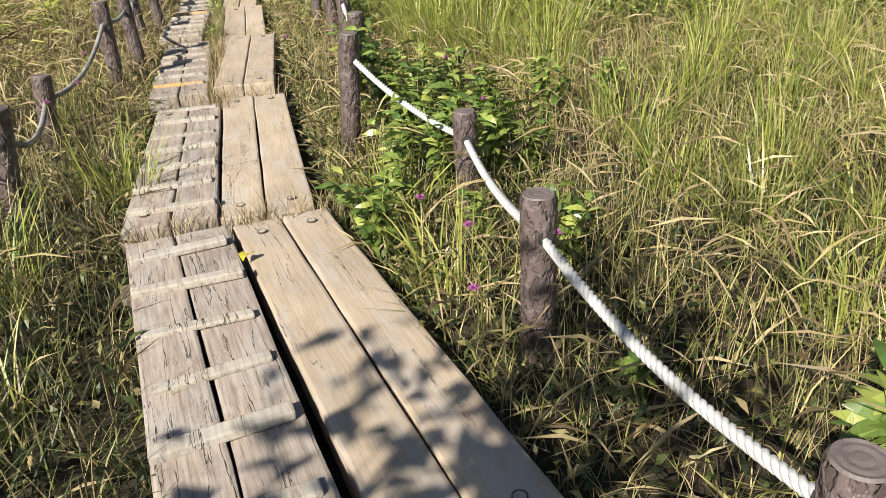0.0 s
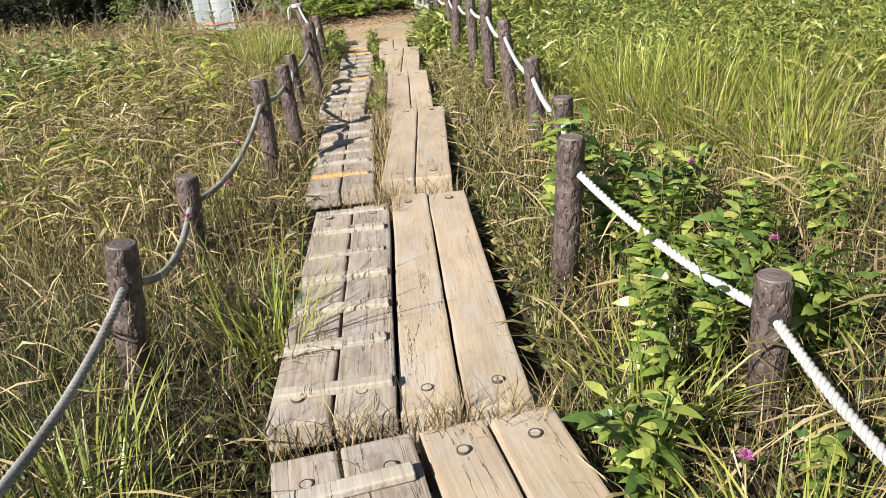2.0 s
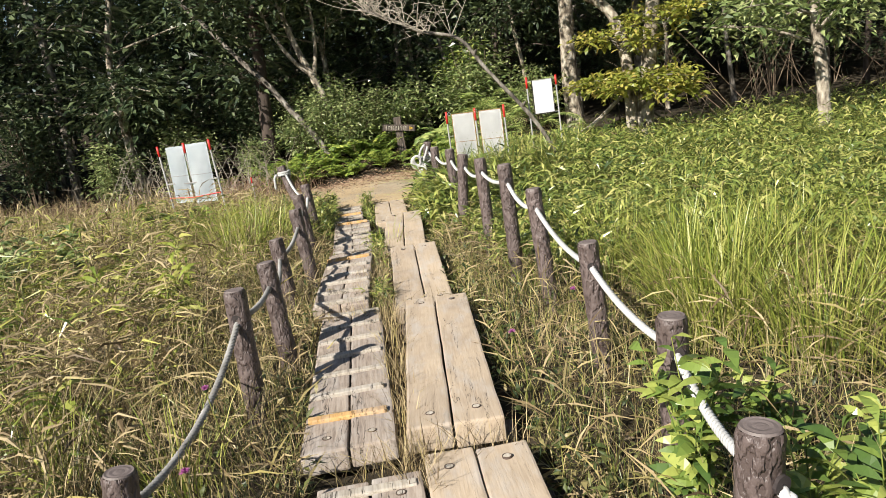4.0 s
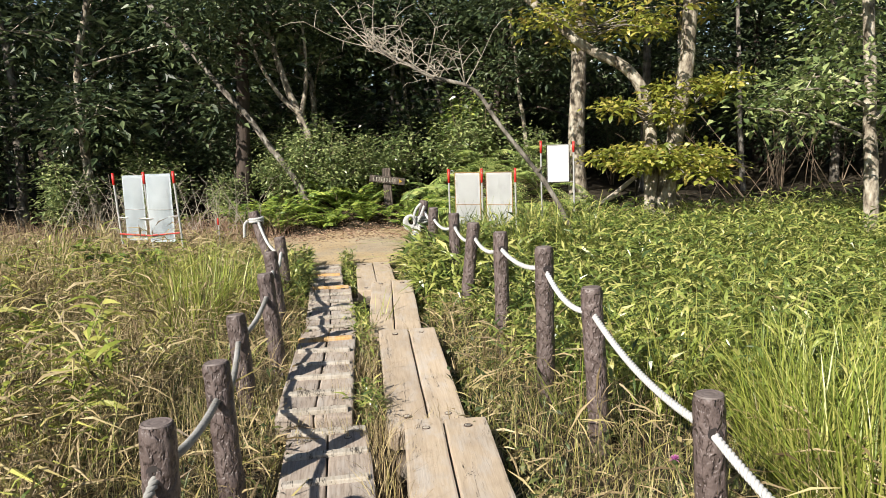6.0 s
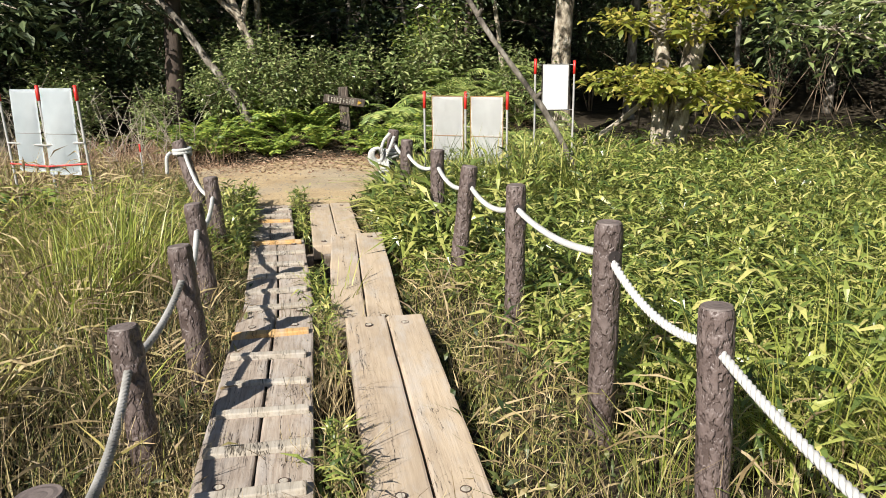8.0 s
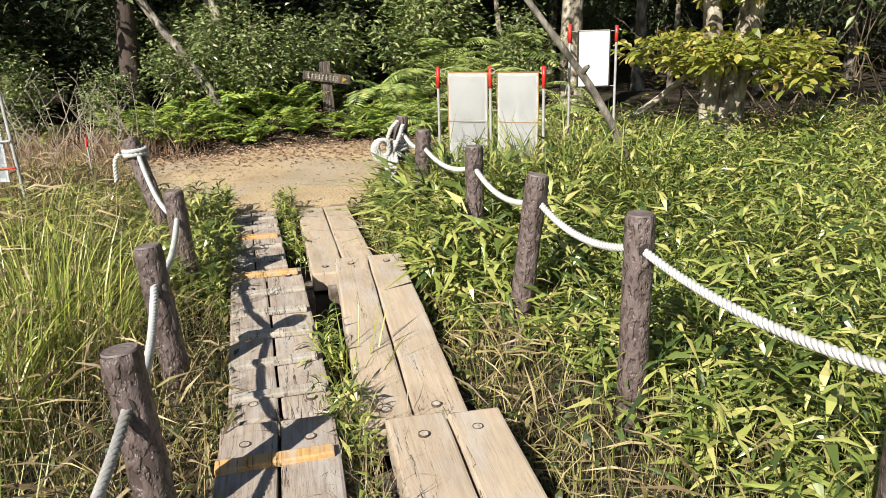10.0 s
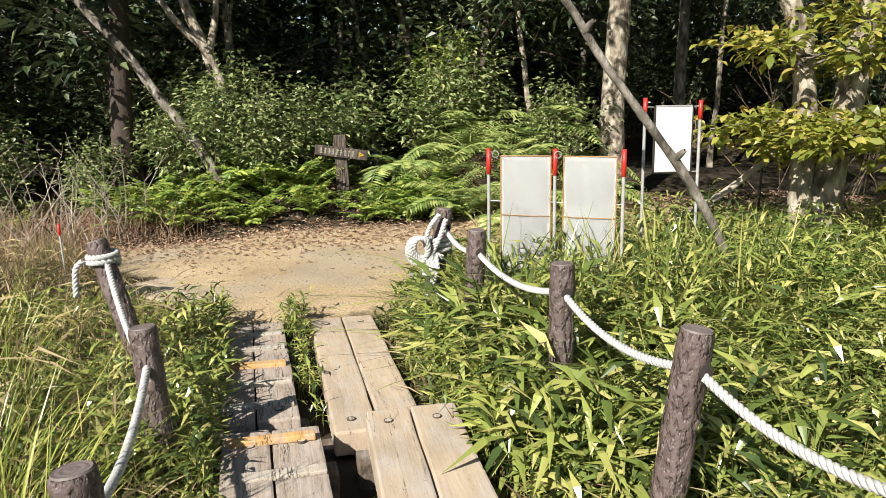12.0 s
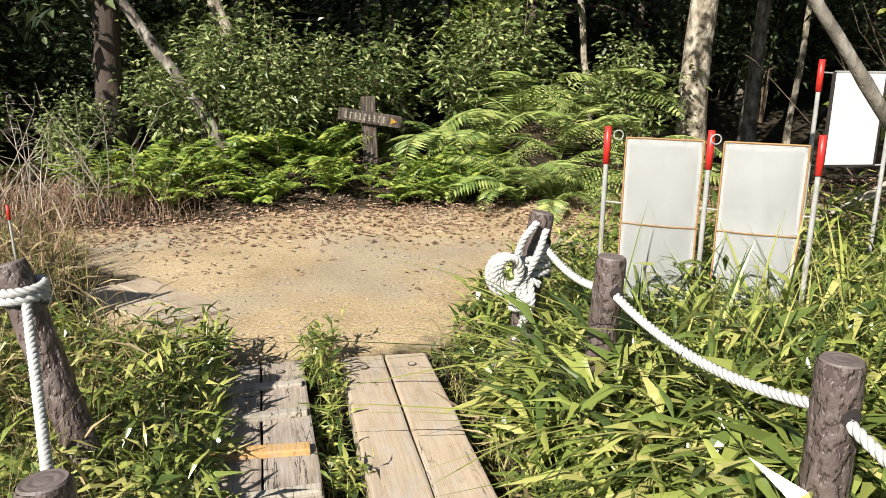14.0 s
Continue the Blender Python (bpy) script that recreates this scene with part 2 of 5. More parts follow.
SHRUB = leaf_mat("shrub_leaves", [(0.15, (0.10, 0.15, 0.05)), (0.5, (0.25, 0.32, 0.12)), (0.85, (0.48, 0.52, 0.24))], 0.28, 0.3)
LITTER = leaf_mat("leaf_litter", [(0.15, (0.15, 0.085, 0.055)), (0.5, (0.30, 0.185, 0.12)), (0.85, (0.50, 0.36, 0.25))], 0.7, 0.1)
PETAL = leaf_mat("thistle_purple", [(0.2, (0.42, 0.10, 0.34)), (0.8, (0.62, 0.22, 0.5))], 0.5, 0.3)
TWIG = rough_mat("twig_brown", [(0.3, (0.12, 0.085, 0.055)), (0.7, (0.26, 0.2, 0.14))], 9.0, 0.85, 60.0)
TWIG_PALE = rough_mat("twig_pale", [(0.3, (0.28, 0.24, 0.19)), (0.7, (0.46, 0.41, 0.34))], 9.0, 0.85, 60.0)

# ground: dark marsh soil, sand and grit where the "sand" attribute says so
GROUND, gnt, gb = nodes_of("ground_soil")
pos = gnt.nodes.new("ShaderNodeNewGeometry").outputs["Position"]
at = gnt.nodes.new("ShaderNodeAttribute")
at.attribute_name = "sand"
soil = ramp(gnt, noise_tex(gnt, 6.0, 6.0, pos), [(0.3, (0.022, 0.018, 0.012)), (0.6, (0.05, 0.04, 0.026)), (0.8, (0.09, 0.07, 0.045))])
sand = ramp(gnt, noise_tex(gnt, 1.7, 5.0, pos), [(0.3, (0.38, 0.285, 0.17)), (0.55, (0.48, 0.375, 0.235)), (0.75, (0.54, 0.435, 0.29))])
grit = ramp(gnt, noise_tex(gnt, 70.0, 4.0, pos), [(0.35, (0.66, 0.62, 0.58)), (0.6, (1.0, 1.0, 1.0)), (0.75, (1.15, 1.13, 1.1))])
sand = mixc(gnt, 1.0, sand, grit, "MULTIPLY")
grey = ramp(gnt, noise_tex(gnt, 0.9, 4.0, pos), [(0.48, (0, 0, 0)), (0.62, (1, 1, 1))])
sand = mixc(gnt, math_node(gnt, "MULTIPLY", grey, 0.45), sand, (0.30, 0.275, 0.23))
edge = math_node(gnt, "ADD", at.outputs["Fac"], math_node(gnt, "MULTIPLY", math_node(gnt, "SUBTRACT", noise_tex(gnt, 5.0, 5.0, pos), 0.5), 0.7))
mask = ramp(gnt, edge, [(0.40, (0, 0, 0)), (0.60, (1, 1, 1))])
gnt.links.new(mixc(gnt, mask, soil, sand), gb.inputs["Base Color"])
gb.inputs["Roughness"].default_value = 0.95
gb.inputs["Specular IOR Level"].default_value = 0.2
bump(gnt, gb, noise_tex(gnt, 45.0, 6.0, pos), 0.6, 0.012)


# ---- mesh helpers ----
def raw(name, V, F, material, parent=None, smooth=False):
    """A mesh object from arrays: V (n, 3); F (m, 3) or (m, 4)."""
    V, F = np.asarray(V, dtype=np.float32), np.asarray(F, dtype=np.int32)
    me = bpy.data.meshes.new(name)
    k = F.shape[1]
    me.vertices.add(len(V))
    me.vertices.foreach_set("co", V.ravel())
    me.loops.add(F.size)
    me.loops.foreach_set("vertex_index", F.ravel())
    me.polygons.add(len(F))
    me.polygons.foreach_set("loop_start", np.arange(0, F.size, k, dtype=np.int32))
    me.polygons.foreach_set("use_smooth", np.full(len(F), smooth))
    me.update(calc_edges=True)
    me.validate()
    me.materials.append(material)
    ob = new(name, me)
    ob.parent = parent
    return ob


def part(name, bm, material, parent, label="", smooth=False):
    """A bmesh as ONE mesh object under a thing or under a part."""
    me = bpy.data.meshes.new(name)
    bm.to_mesh(me)
    bm.free()
    for p in me.polygons:
        p.use_smooth = smooth
    me.materials.append(material)
    ob = new(name, me)
    ob.parent = parent
    return tagged(ob, label)


def share(name, mesh, parent, m):
    ob = new(name, mesh)
    ob.parent = parent
    ob.matrix_basis = m
    return ob


def box_bm(x0, x1, y0, y1, z0, z1, bevel=0.008, cuts=0, rough=0.0, seed=0):
    bm = bmesh.new()
    bmesh.ops.create_cube(bm, size=1.0)
    for v in bm.verts:
        v.co = Vector(((x0 + x1) / 2 + v.co.x * (x1 - x0), (y0 + y1) / 2 + v.co.y * (y1 - y0), (z0 + z1) / 2 + v.co.z * (z1 - z0)))
    if bevel:
        bmesh.ops.bevel(bm, geom=list(bm.edges), offset=bevel, segments=2, profile=0.6, affect="EDGES")
    if cuts:
        for i in range(1, cuts):
            y = y0 + (y1 - y0) * i / cuts
            bmesh.ops.bisect_plane(bm, geom=list(bm.verts) + list(bm.edges) + list(bm.faces), plane_co=(0, y, 0), plane_no=(0, 1, 0))
    if rough:
        for v in bm.verts:
            p = v.co * 3.1 + Vector((seed * 7.3, seed * 3.1, seed))
            q = v.co * 11.0 + Vector((seed, seed * 5.0, seed * 2.0))
            v.co += rough * (noise.noise_vector(p) + 0.5 * noise.noise_vector(q))
    return bm


def tube(points, radii, sides=8, closed_end=True):
    """Vertices and quads of a tube along points."""
    P = np.asarray(points, dtype=float)
    R = np.broadcast_to(np.asarray(radii, dtype=float), (len(P),))
    T = np.gradient(P, axis=0)
    T /= np.linalg.norm(T, axis=1)[:, None] + 1e-9
    ref = np.array([0.0, 0.0, 1.0]) if abs(T[0, 2]) < 0.9 else np.array([1.0, 0.0, 0.0])
    n = np.cross(T[0], ref)
    n /= np.linalg.norm(n)
    N = []
    for t in T:
        n = n - t * np.dot(n, t)
        n /= np.linalg.norm(n) + 1e-9
        N.append(n)
    N = np.array(N)
    B = np.cross(T, N)
    a = np.linspace(0, 2 * np.pi, sides, endpoint=False)
    V = P[:, None, :] + R[:, None, None] * (np.cos(a)[None, :, None] * N[:, None, :] + np.sin(a)[None, :, None] * B[:, None, :])
    m = len(P)
    i, j = np.meshgrid(np.arange(m - 1), np.arange(sides), indexing="ij")
    F = np.stack([i * sides + j, i * sides + (j + 1) % sides, (i + 1) * sides + (j + 1) % sides, (i + 1) * sides + j], -1).reshape(-1, 4)
    return V.reshape(-1, 3), F


def merge(pieces):
    V, F, n = [], [], 0
    for v, f in pieces:
        V.append(v)
        F.append(f + n)
        n += len(v)
    return np.concatenate(V), np.concatenate(F)


def smooth_line(pts, n):
    """Catmull-Rom through points, n samples."""
    P = np.asarray(pts, dtype=float)
    P = np.concatenate([[2 * P[0] - P[1]], P, [2 * P[-1] - P[-2]]])
    t = np.linspace(0, len(P) - 3 - 1e-6, n)
    k = t.astype(int)
    u = (t - k)[:, None]
    a, b, c, d = P[k], P[k + 1], P[k + 2], P[k + 3]
    return 0.5 * (2 * b + (c - a) * u + (2 * a - 5 * b + 4 * c - d) * u ** 2 + (3 * b - a - 3 * c + d) * u ** 3)


rng = np.random.default_rng(7)


def blades(base, height, lean, width, segs=2, droop=1.0, turn=None):
    """Curved grass blades: arrays of vertices and quads."""
    n = len(base)
    ang = rng.uniform(0, 2 * np.pi, n) if turn is None else turn
    d = np.stack([np.cos(ang), np.sin(ang), np.zeros(n)], 1)
    side_a = ang + np.pi / 2 + rng.uniform(-0.7, 0.7, n)
    s = np.stack([np.cos(side_a), np.sin(side_a), rng.uniform(-0.2, 0.2, n)], 1)
    rows = []
    for k in range(segs + 1):
        t = k / segs
        c = base + d * (lean * t ** 1.7)[:, None]
        c[:, 2] = base[:, 2] + height * (t - 0.28 * droop * (lean / (height + 1e-6)) * t ** 2.2)
        w = width * (0.55 + 0.9 * t) * (1 - t) ** 0.75 + width * 0.04
        if k == 0:
            w = width * 0.55
        rows.append(np.stack([c - s * w[:, None] / 2, c + s * w[:, None] / 2], 1))
    V = np.concatenate(rows, 1)
    i = np.arange(n)[:, None, None] * (2 * (segs + 1))
    k = (np.arange(segs) * 2)[None, :, None]
    F = i + k + np.array([0, 1, 3, 2])[None, None, :]
    return V.reshape(-1, 3), F.reshape(-1, 4)


def leaves(base, direction, length, width, fold=0.15, droop=0.2, mid=0.42, plain=False):
    """Pointed leaves, folded along the midrib (plain: one bent quad each): arrays."""
    n = len(base)
    d = direction / (np.linalg.norm(direction, axis=1)[:, None] + 1e-9)
    up = np.zeros((n, 3))
    up[:, 2] = 1
    up += rng.normal(0, 0.35, (n, 3))
    s = np.cross(d, up)
    s /= np.linalg.norm(s, axis=1)[:, None] + 1e-9
    u = np.cross(s, d)
    L, W = length[:, None], width[:, None]
    b0 = base
    m0 = base + d * L * mid + u * L * 0.04
    tip = base + d * L - np.array([0, 0, 1]) * L * droop
    lft = base + d * L * mid - s * W / 2 + u * W * fold
    rgt = base + d * L * mid + s * W / 2 + u * W * fold
    if plain:
        V = np.stack([b0, lft, tip, rgt], 1).reshape(-1, 3)
        return V, np.arange(n)[:, None] * 4 + np.array([0, 3, 2, 1])[None]
    V = np.stack([b0, lft, m0, rgt, tip], 1).reshape(-1, 3)
    i = np.arange(n)[:, None] * 5
    # base-left-tip-mid and base-mid-tip-right
    F = np.concatenate([i + np.array([0, 2, 4, 1])[None], i + np.array([0, 3, 4, 2])[None]], 0)
    return V, F


def round_leaves(base, direction, length, width, belly=0.6, droop=0.22, wave=0.06):
    """Rounded leaf blades of four quads that arch along their length: arrays."""
    n = len(base)
    d = direction / (np.linalg.norm(direction, axis=1)[:, None] + 1e-9)
    up = np.zeros((n, 3))
    up[:, 2] = 1
    up += rng.normal(0, 0.4, (n, 3))
    s = np.cross(d, up)
    s /= np.linalg.norm(s, axis=1)[:, None] + 1e-9
    u = np.cross(s, d)
    L, W = length[:, None], width[:, None]
    rows = []
    for t, w in ((0.0, 0.06), (0.30 * belly / 0.5, 0.70), (belly, 1.0), (0.5 + belly / 2, 0.72), (1.0, 0.10)):
        c = base + d * L * t - np.array([0, 0, 1]) * L * droop * t * t + u * L * 0.10 * math.sin(math.pi * t)
        j = rng.normal(0, wave, (n, 1)) * W
        rows.append(np.stack([c - s * W * w / 2 + u * j, c + s * W * w / 2 - u * j], 1))
    V = np.concatenate(rows, 1).reshape(-1, 3)
    F = np.arange(n)[:, None, None] * 10 + (np.arange(4) * 2)[None, :, None] + np.array([0, 1, 3, 2])[None, None, :]
    return V, F.reshape(-1, 4)


# ---- plan ----
CY = np.array([-6.0, 0.5, 1.7, 3.4, 5.45, 7.6, 9.4, 11.3, 12.95])
CX = np.array([3.6, 0.42, -0.10, -0.95, -1.58, -2.27, -2.80, -3.40, -3.92])


def mid_x(y):
    return np.interp(y, CY, CX)


TRAIL = np.array([(-6.6, 15.4), (-5.9, 15.2), (-5.3, 15.1), (-4.6, 15.2), (-3.0, 15.4), (-1.0, 16.2), (1.5, 16.9), (5.0, 16.6), (10.0, 15.6), (16, 15.0)])
TRAIL_W = np.array([0.12, 0.5, 0.85, 1.15, 1.35, 1.2, 1.3, 1.1, 1.0, 1.0])


def sand_dist(x, y):
    """Signed distance to the edge of the bare trail, negative on it."""
    x, y = np.asarray(x, float), np.asarray(y, float)
    best = np.full(x.shape, 1e3)
    for (ax, ay), (bx, by), wa, wb in zip(TRAIL[:-1], TRAIL[1:], TRAIL_W[:-1], TRAIL_W[1:]):
        ux, uy = bx - ax, by - ay
        t = np.clip(((x - ax) * ux + (y - ay) * uy) / (ux * ux + uy * uy), 0, 1)
        best = np.minimum(best, np.hypot(x - ax - t * ux, y - ay - t * uy) - (wa + (wb - wa) * t))
    best = np.minimum(best, np.hypot((x + 4.25) / 1.05, y - 13.9) - 0.95)
    best = np.minimum(best, np.hypot((x + 5.0) / 0.8, y - 13.85) - 0.62)
    return best


def ground_z(x, y):
    x, y = np.asarray(x, float), np.asarray(y, float)
    near = np.exp(-(np.abs(x - mid_x(y)) / 0.5) ** 4)
    z = -0.14 + 0.03 * np.sin(1.3 * x + 0.7 * y) + 0.025 * np.sin(2.9 * y - 1.7 * x) - 0.06 * near * (y < 12.7)
    s = np.clip((0.5 - sand_dist(x, y)) / 0.7, 0, 1)
    z = z * (1 - s) + s * (-0.055 + 0.008 * np.sin(5 * x) * np.cos(4 * y))
    z = z + 0.75 * np.exp(-((x + 2.3) / 1.3) ** 2 - ((y - 18.1) / 0.85) ** 2) + 0.62 * np.exp(-((x + 5.7) / 1.5) ** 2 - ((y - 17.5) / 0.85) ** 2) + 0.30 * np.clip((y - 17.2) / 3.0, 0, 1) + 0.22 * np.clip(y - 22, 0, 60) - 0.002 * np.clip(y - 22, 0, 60) ** 2
    return z


gx = np.concatenate([np.linspace(-400, -16, 14), np.linspace(-14, 14, 190), np.linspace(16, 400, 14)])
gy = np.concatenate([np.linspace(-400, -8, 14), np.linspace(-6, 26, 220), np.linspace(28, 72, 14), np.linspace(90, 420, 6)])
GX, GY = np.meshgrid(gx, gy, indexing="ij")
GZ = ground_z(GX, np.minimum(GY, 72))
ni, nj = GX.shape
I, J = np.meshgrid(np.arange(ni - 1), np.arange(nj - 1), indexing="ij")
GF = np.stack([I * nj + J, (I + 1) * nj + J, (I + 1) * nj + J + 1, I * nj + J + 1], -1).reshape(-1, 4)
ground = raw("ground", np.stack([GX, GY, GZ], -1).reshape(-1, 3), GF, GROUND, smooth=True)
tagged(ground, "dark marsh soil with a bare sandy trail at the wood's edge", "ground", kind="structure")
att = ground.data.attributes.new("sand", "FLOAT", "POINT")
att.data.foreach_set("value", np.clip(0.5 - sand_dist(GX, GY) * 1.4, 0, 1).astype(np.float32).ravel())

# ---- boardwalk ----
def iron_ring(x, y, count=18):
    """A thin iron collar round a plugged bolt hole."""
    rings = ((0.0195, -0.012), (0.0192, 0.0050), (0.0166, 0.0053), (0.0163, -0.004))
    V = [(x + r * math.cos(math.tau * k / count), y + r * math.sin(math.tau * k / count), z) for r, z in rings for k in range(count)]
    F = [(m * count + k, m * count + (k + 1) % count, (m + 1) * count + (k + 1) % count, (m + 1) * count + k) for m in range(3) for k in range(count)]
    return V, F


def board(near, far, z0, z1, width, thick, wood, label, cleats=(), orange=(), bolts=True, seed=0):
    """One section: two timbers side by side, battens across, bolts, sleepers under the ends."""
    near, far = Vector((*near, z0)), Vector((*far, z1))
    run = far - near
    length = run.length
    yaw = math.degrees(math.atan2(-run.x, run.y))
    pitch = math.degrees(math.asin(run.z / length))
    top = tagged(new("boardwalk_section"), label, "boardwalk", "boardwalk sections over the marsh")
    top.matrix_basis = pose(near.x, near.y, near.z, pitch, 0, yaw)
    r = random.Random(seed)
    half = width / 2
    split = r.uniform(-0.012, 0.012)
    for k, (x0, x1) in enumerate(((-half, split - 0.0042), (split + 0.0042, half))):
        a, b = r.uniform(-0.012, 0.012), r.uniform(-0.02, 0.02)
        dz = r.uniform(-0.006, 0.003)
        part("plank", box_bm(x0, x1, a, length + b, dz - thick, dz, 0.011, 14, 0.0045, seed * 3 + k), wood, top, smooth=False)
    for s in cleats:
        m = WOOD_NEW if s in orange else WOOD_CLEAT
        w = r.uniform(0.044, 0.06)
        t = r.uniform(0.014, 0.026)
        skew = r.uniform(-0.014, 0.014)
        bm = box_bm(-half * r.uniform(0.86, 1.0), half * r.uniform(0.84, 0.97), s, s + w, -0.004, t, 0.006, 0, 0.002, seed + int(s * 50))
        for v in bm.verts:
            v.co.y += skew * v.co.x / half
            v.co += 0.004 * noise.noise_vector(v.co * 9 + Vector((seed, s, 0)))
        part("batten", bm, m, top, "bare orange-brown batten" if s in orange else "")
    if bolts:
        for y in (0.13, length - 0.13):
            for x in (-half * 0.52, half * 0.52):
                x += r.uniform(-0.015, 0.015)
                V, F = iron_ring(x, y)
                bolt = raw("bolt", V, F, RUST, top)
                V, F = tube([(x, y, -0.010), (x, y, 0.0040), (x, y, 0.0048), (x, y, 0.0049)], [0.0158, 0.0158, 0.0145, 0.0004], 14)
                raw("plug", V, F, WOOD_CLEAT, bolt)
    for y in (0.16, length - 0.2):
        part("sleeper", box_bm(-half - 0.05, half + 0.05, y - 0.06, y + 0.06, -thick - 0.14, -thick - 0.004, 0.012, 0, 0.006, seed), WOOD_DARK, top)
    return top


PALE = "pale sawn double-timber boardwalk section with bolts over the marsh grass"
GREY = "weathered grey double-timber boardwalk section with nailed cross battens"
R_SECTIONS = [((1.02, -0.15), (0.18, 1.58), 0.0, -0.01), ((0.14, 1.66), (-0.745, 3.49), 0.0, -0.015), ((-0.81, 3.54), (-1.40, 5.57), -0.02, -0.015),
              ((-1.49, 5.68), (-1.96, 7.67), 0.035, 0.02), ((-2.05, 7.70), (-2.505, 9.39), -0.035, 0.04), ((-2.595, 9.42), (-3.06, 11.36), -0.03, 0.03),
              ((-3.185, 11.30), (-3.68, 13.02), -0.05, -0.05)]
for i, (a, b, z0, z1) in enumerate(R_SECTIONS):
    board(a, b, z0, z1, 0.405, 0.115, WOOD_R, PALE, seed=11 + i)
L_SECTIONS = [((0.55, -0.3), (-0.20, 1.28), 0.0, 0.0, 0.12, ()), ((-0.245, 1.42), (-1.115, 3.28), 0.0, 0.012, 0.09, ()), ((-1.20, 3.42), (-1.765, 5.32), 0.0, -0.01, 0.13, ()),
              ((-1.915, 5.55), (-2.535, 7.57), 0.01, -0.02, 0.3, (0.3,)), ((-2.62, 7.61), (-3.08, 9.33), 0.03, 0.03, 0.03, (1.50,)),
              ((-3.10, 9.45), (-3.62, 11.12), -0.02, 0.02, 0.16, (1.5,)), ((-3.746, 11.30), (-4.24, 12.87), -0.03, -0.05, 0.16, (0.7,))]
for i, (a, b, z0, z1, s0, org) in enumerate(L_SECTIONS):
    n = math.hypot(b[0] - a[0], b[1] - a[1])
    step = 0.292
    marks = [round(s0 + step * k, 3) for k in range(int((n - s0 - 0.05) / step) + 1)]
    near_org = [min(marks, key=lambda m: abs(m - o)) for o in org]
    board(a, b, z0, z1, 0.395, 0.095, WOOD_L, GREY, marks, near_org, True, 31 + i)
half_buried = board((-4.78, 13.45), (-5.5, 13.98), -0.036, -0.040, 0.42, 0.06, WOOD_R, "half-buried weathered plank lying flush in the sandy trail", bolts=False, seed=77)


# ---- posts and ropes ----
def post(top, base, radius, seed, label):
    """Moulded concrete post with bark relief, domed rim and ringed top."""
    top, base = Vector(top), Vector(base)
    root = tagged(new("rope_post"), label, "post", "rope posts beside the boardwalk")
    root.location = base
    axis = top - base
    h = axis.length
    rows, sides = 46, 32
    V = []
    q = axis.to_track_quat("Z", "Y")
    for i in range(rows + 1):
        z = h * i / rows
        rim = 1.0 if i < rows else 0.93
        for j in range(sides):
            a = 2 * math.pi * j / sides
            p = Vector((math.cos(a), math.sin(a), 0))
            ridge = 1.0 - 2.6 * abs(noise.noise(Vector((p.x * 2.6 + seed, p.y * 2.6, z * 13.0 + 0.8 * p.x))))
            fine = noise.noise(Vector((p.x * 6 + seed, p.y * 6, z * 34.0)))
            groove = noise.noise(Vector((p.x * 4.2 + seed * 3, p.y * 4.2, z * 2.2)))
            rr = radius * rim * (1 + 0.075 * ridge + 0.06 * fine - 0.16 * max(0.0, groove - 0.12))
            V.append(q @ Vector((p.x * rr, p.y * rr, z)))
    F = [(i * sides + j, i * sides + (j + 1) % sides, (i + 1) * sides + (j + 1) % sides, (i + 1) * sides + j) for i in range(rows) for j in range(sides)]
    body = raw("post_body", np.array([tuple(v) for v in V]), F, POST, root, True)
    bm = bmesh.new()
    rings = [0.93, 0.86, 0.72, 0.55, 0.36, 0.18]
    prev = None
    for k, f in enumerate(rings):
        lift = 0.0 if k == 0 else 0.004 + 0.0015 * (k % 2)
        cur = [bm.verts.new(q @ Vector((math.cos(2 * math.pi * j / sides) * radius * f, math.sin(2 * math.pi * j / sides) * radius * f, h + lift))) for j in range(sides)]
        if prev:
            for j in range(sides):
                bm.faces.new((prev[j], prev[(j + 1) % sides], cur[(j + 1) % sides], cur[j]))
        prev = cur
    bm.faces.new(prev)
    part("post_top", bm, POST_TOP, root, "ringed flat top")
    return root


def rope_line(pts, radius=0.0158, pitch=0.068, step=0.011, phase=0.0):
    """Three twisted strands along a line of points: one mesh of arrays."""
    P = np.asarray(pts, float)
    seg = np.linalg.norm(np.diff(P, axis=0), axis=1)
    s = np.concatenate([[0], np.cumsum(seg)])
    n = max(int(s[-1] / step), 8)
    u = np.linspace(0, s[-1], n)
    Q = np.stack([np.interp(u, s, P[:, k]) for k in range(3)], 1)
    T = np.gradient(Q, axis=0)
    T /= np.linalg.norm(T, axis=1)[:, None] + 1e-9
    nv = np.cross(T[0], [0.13, 0.07, 1.0])
    N = []
    for t in T:
        nv = nv - t * np.dot(nv, t)
        nv /= np.linalg.norm(nv) + 1e-9
        N.append(nv)
    N = np.array(N)
    B = np.cross(T, N)
    out = []
    for k in range(3):
        a = 2 * np.pi * (u / pitch + k / 3.0) + phase
        c = Q + radius * 0.53 * (np.cos(a)[:, None] * N + np.sin(a)[:, None] * B)
        out.append(tube(c, np.full(n, radius * 0.52), 7))
    return merge(out)


def sag(a, b, drop, n=40):
    a, b = np.asarray(a, float), np.asarray(b, float)
    t = np.linspace(0, 1, n)[:, None]
    P = a + (b - a) * t
    P[:, 2] -= (4 * drop * t * (1 - t))[:, 0]
    return P


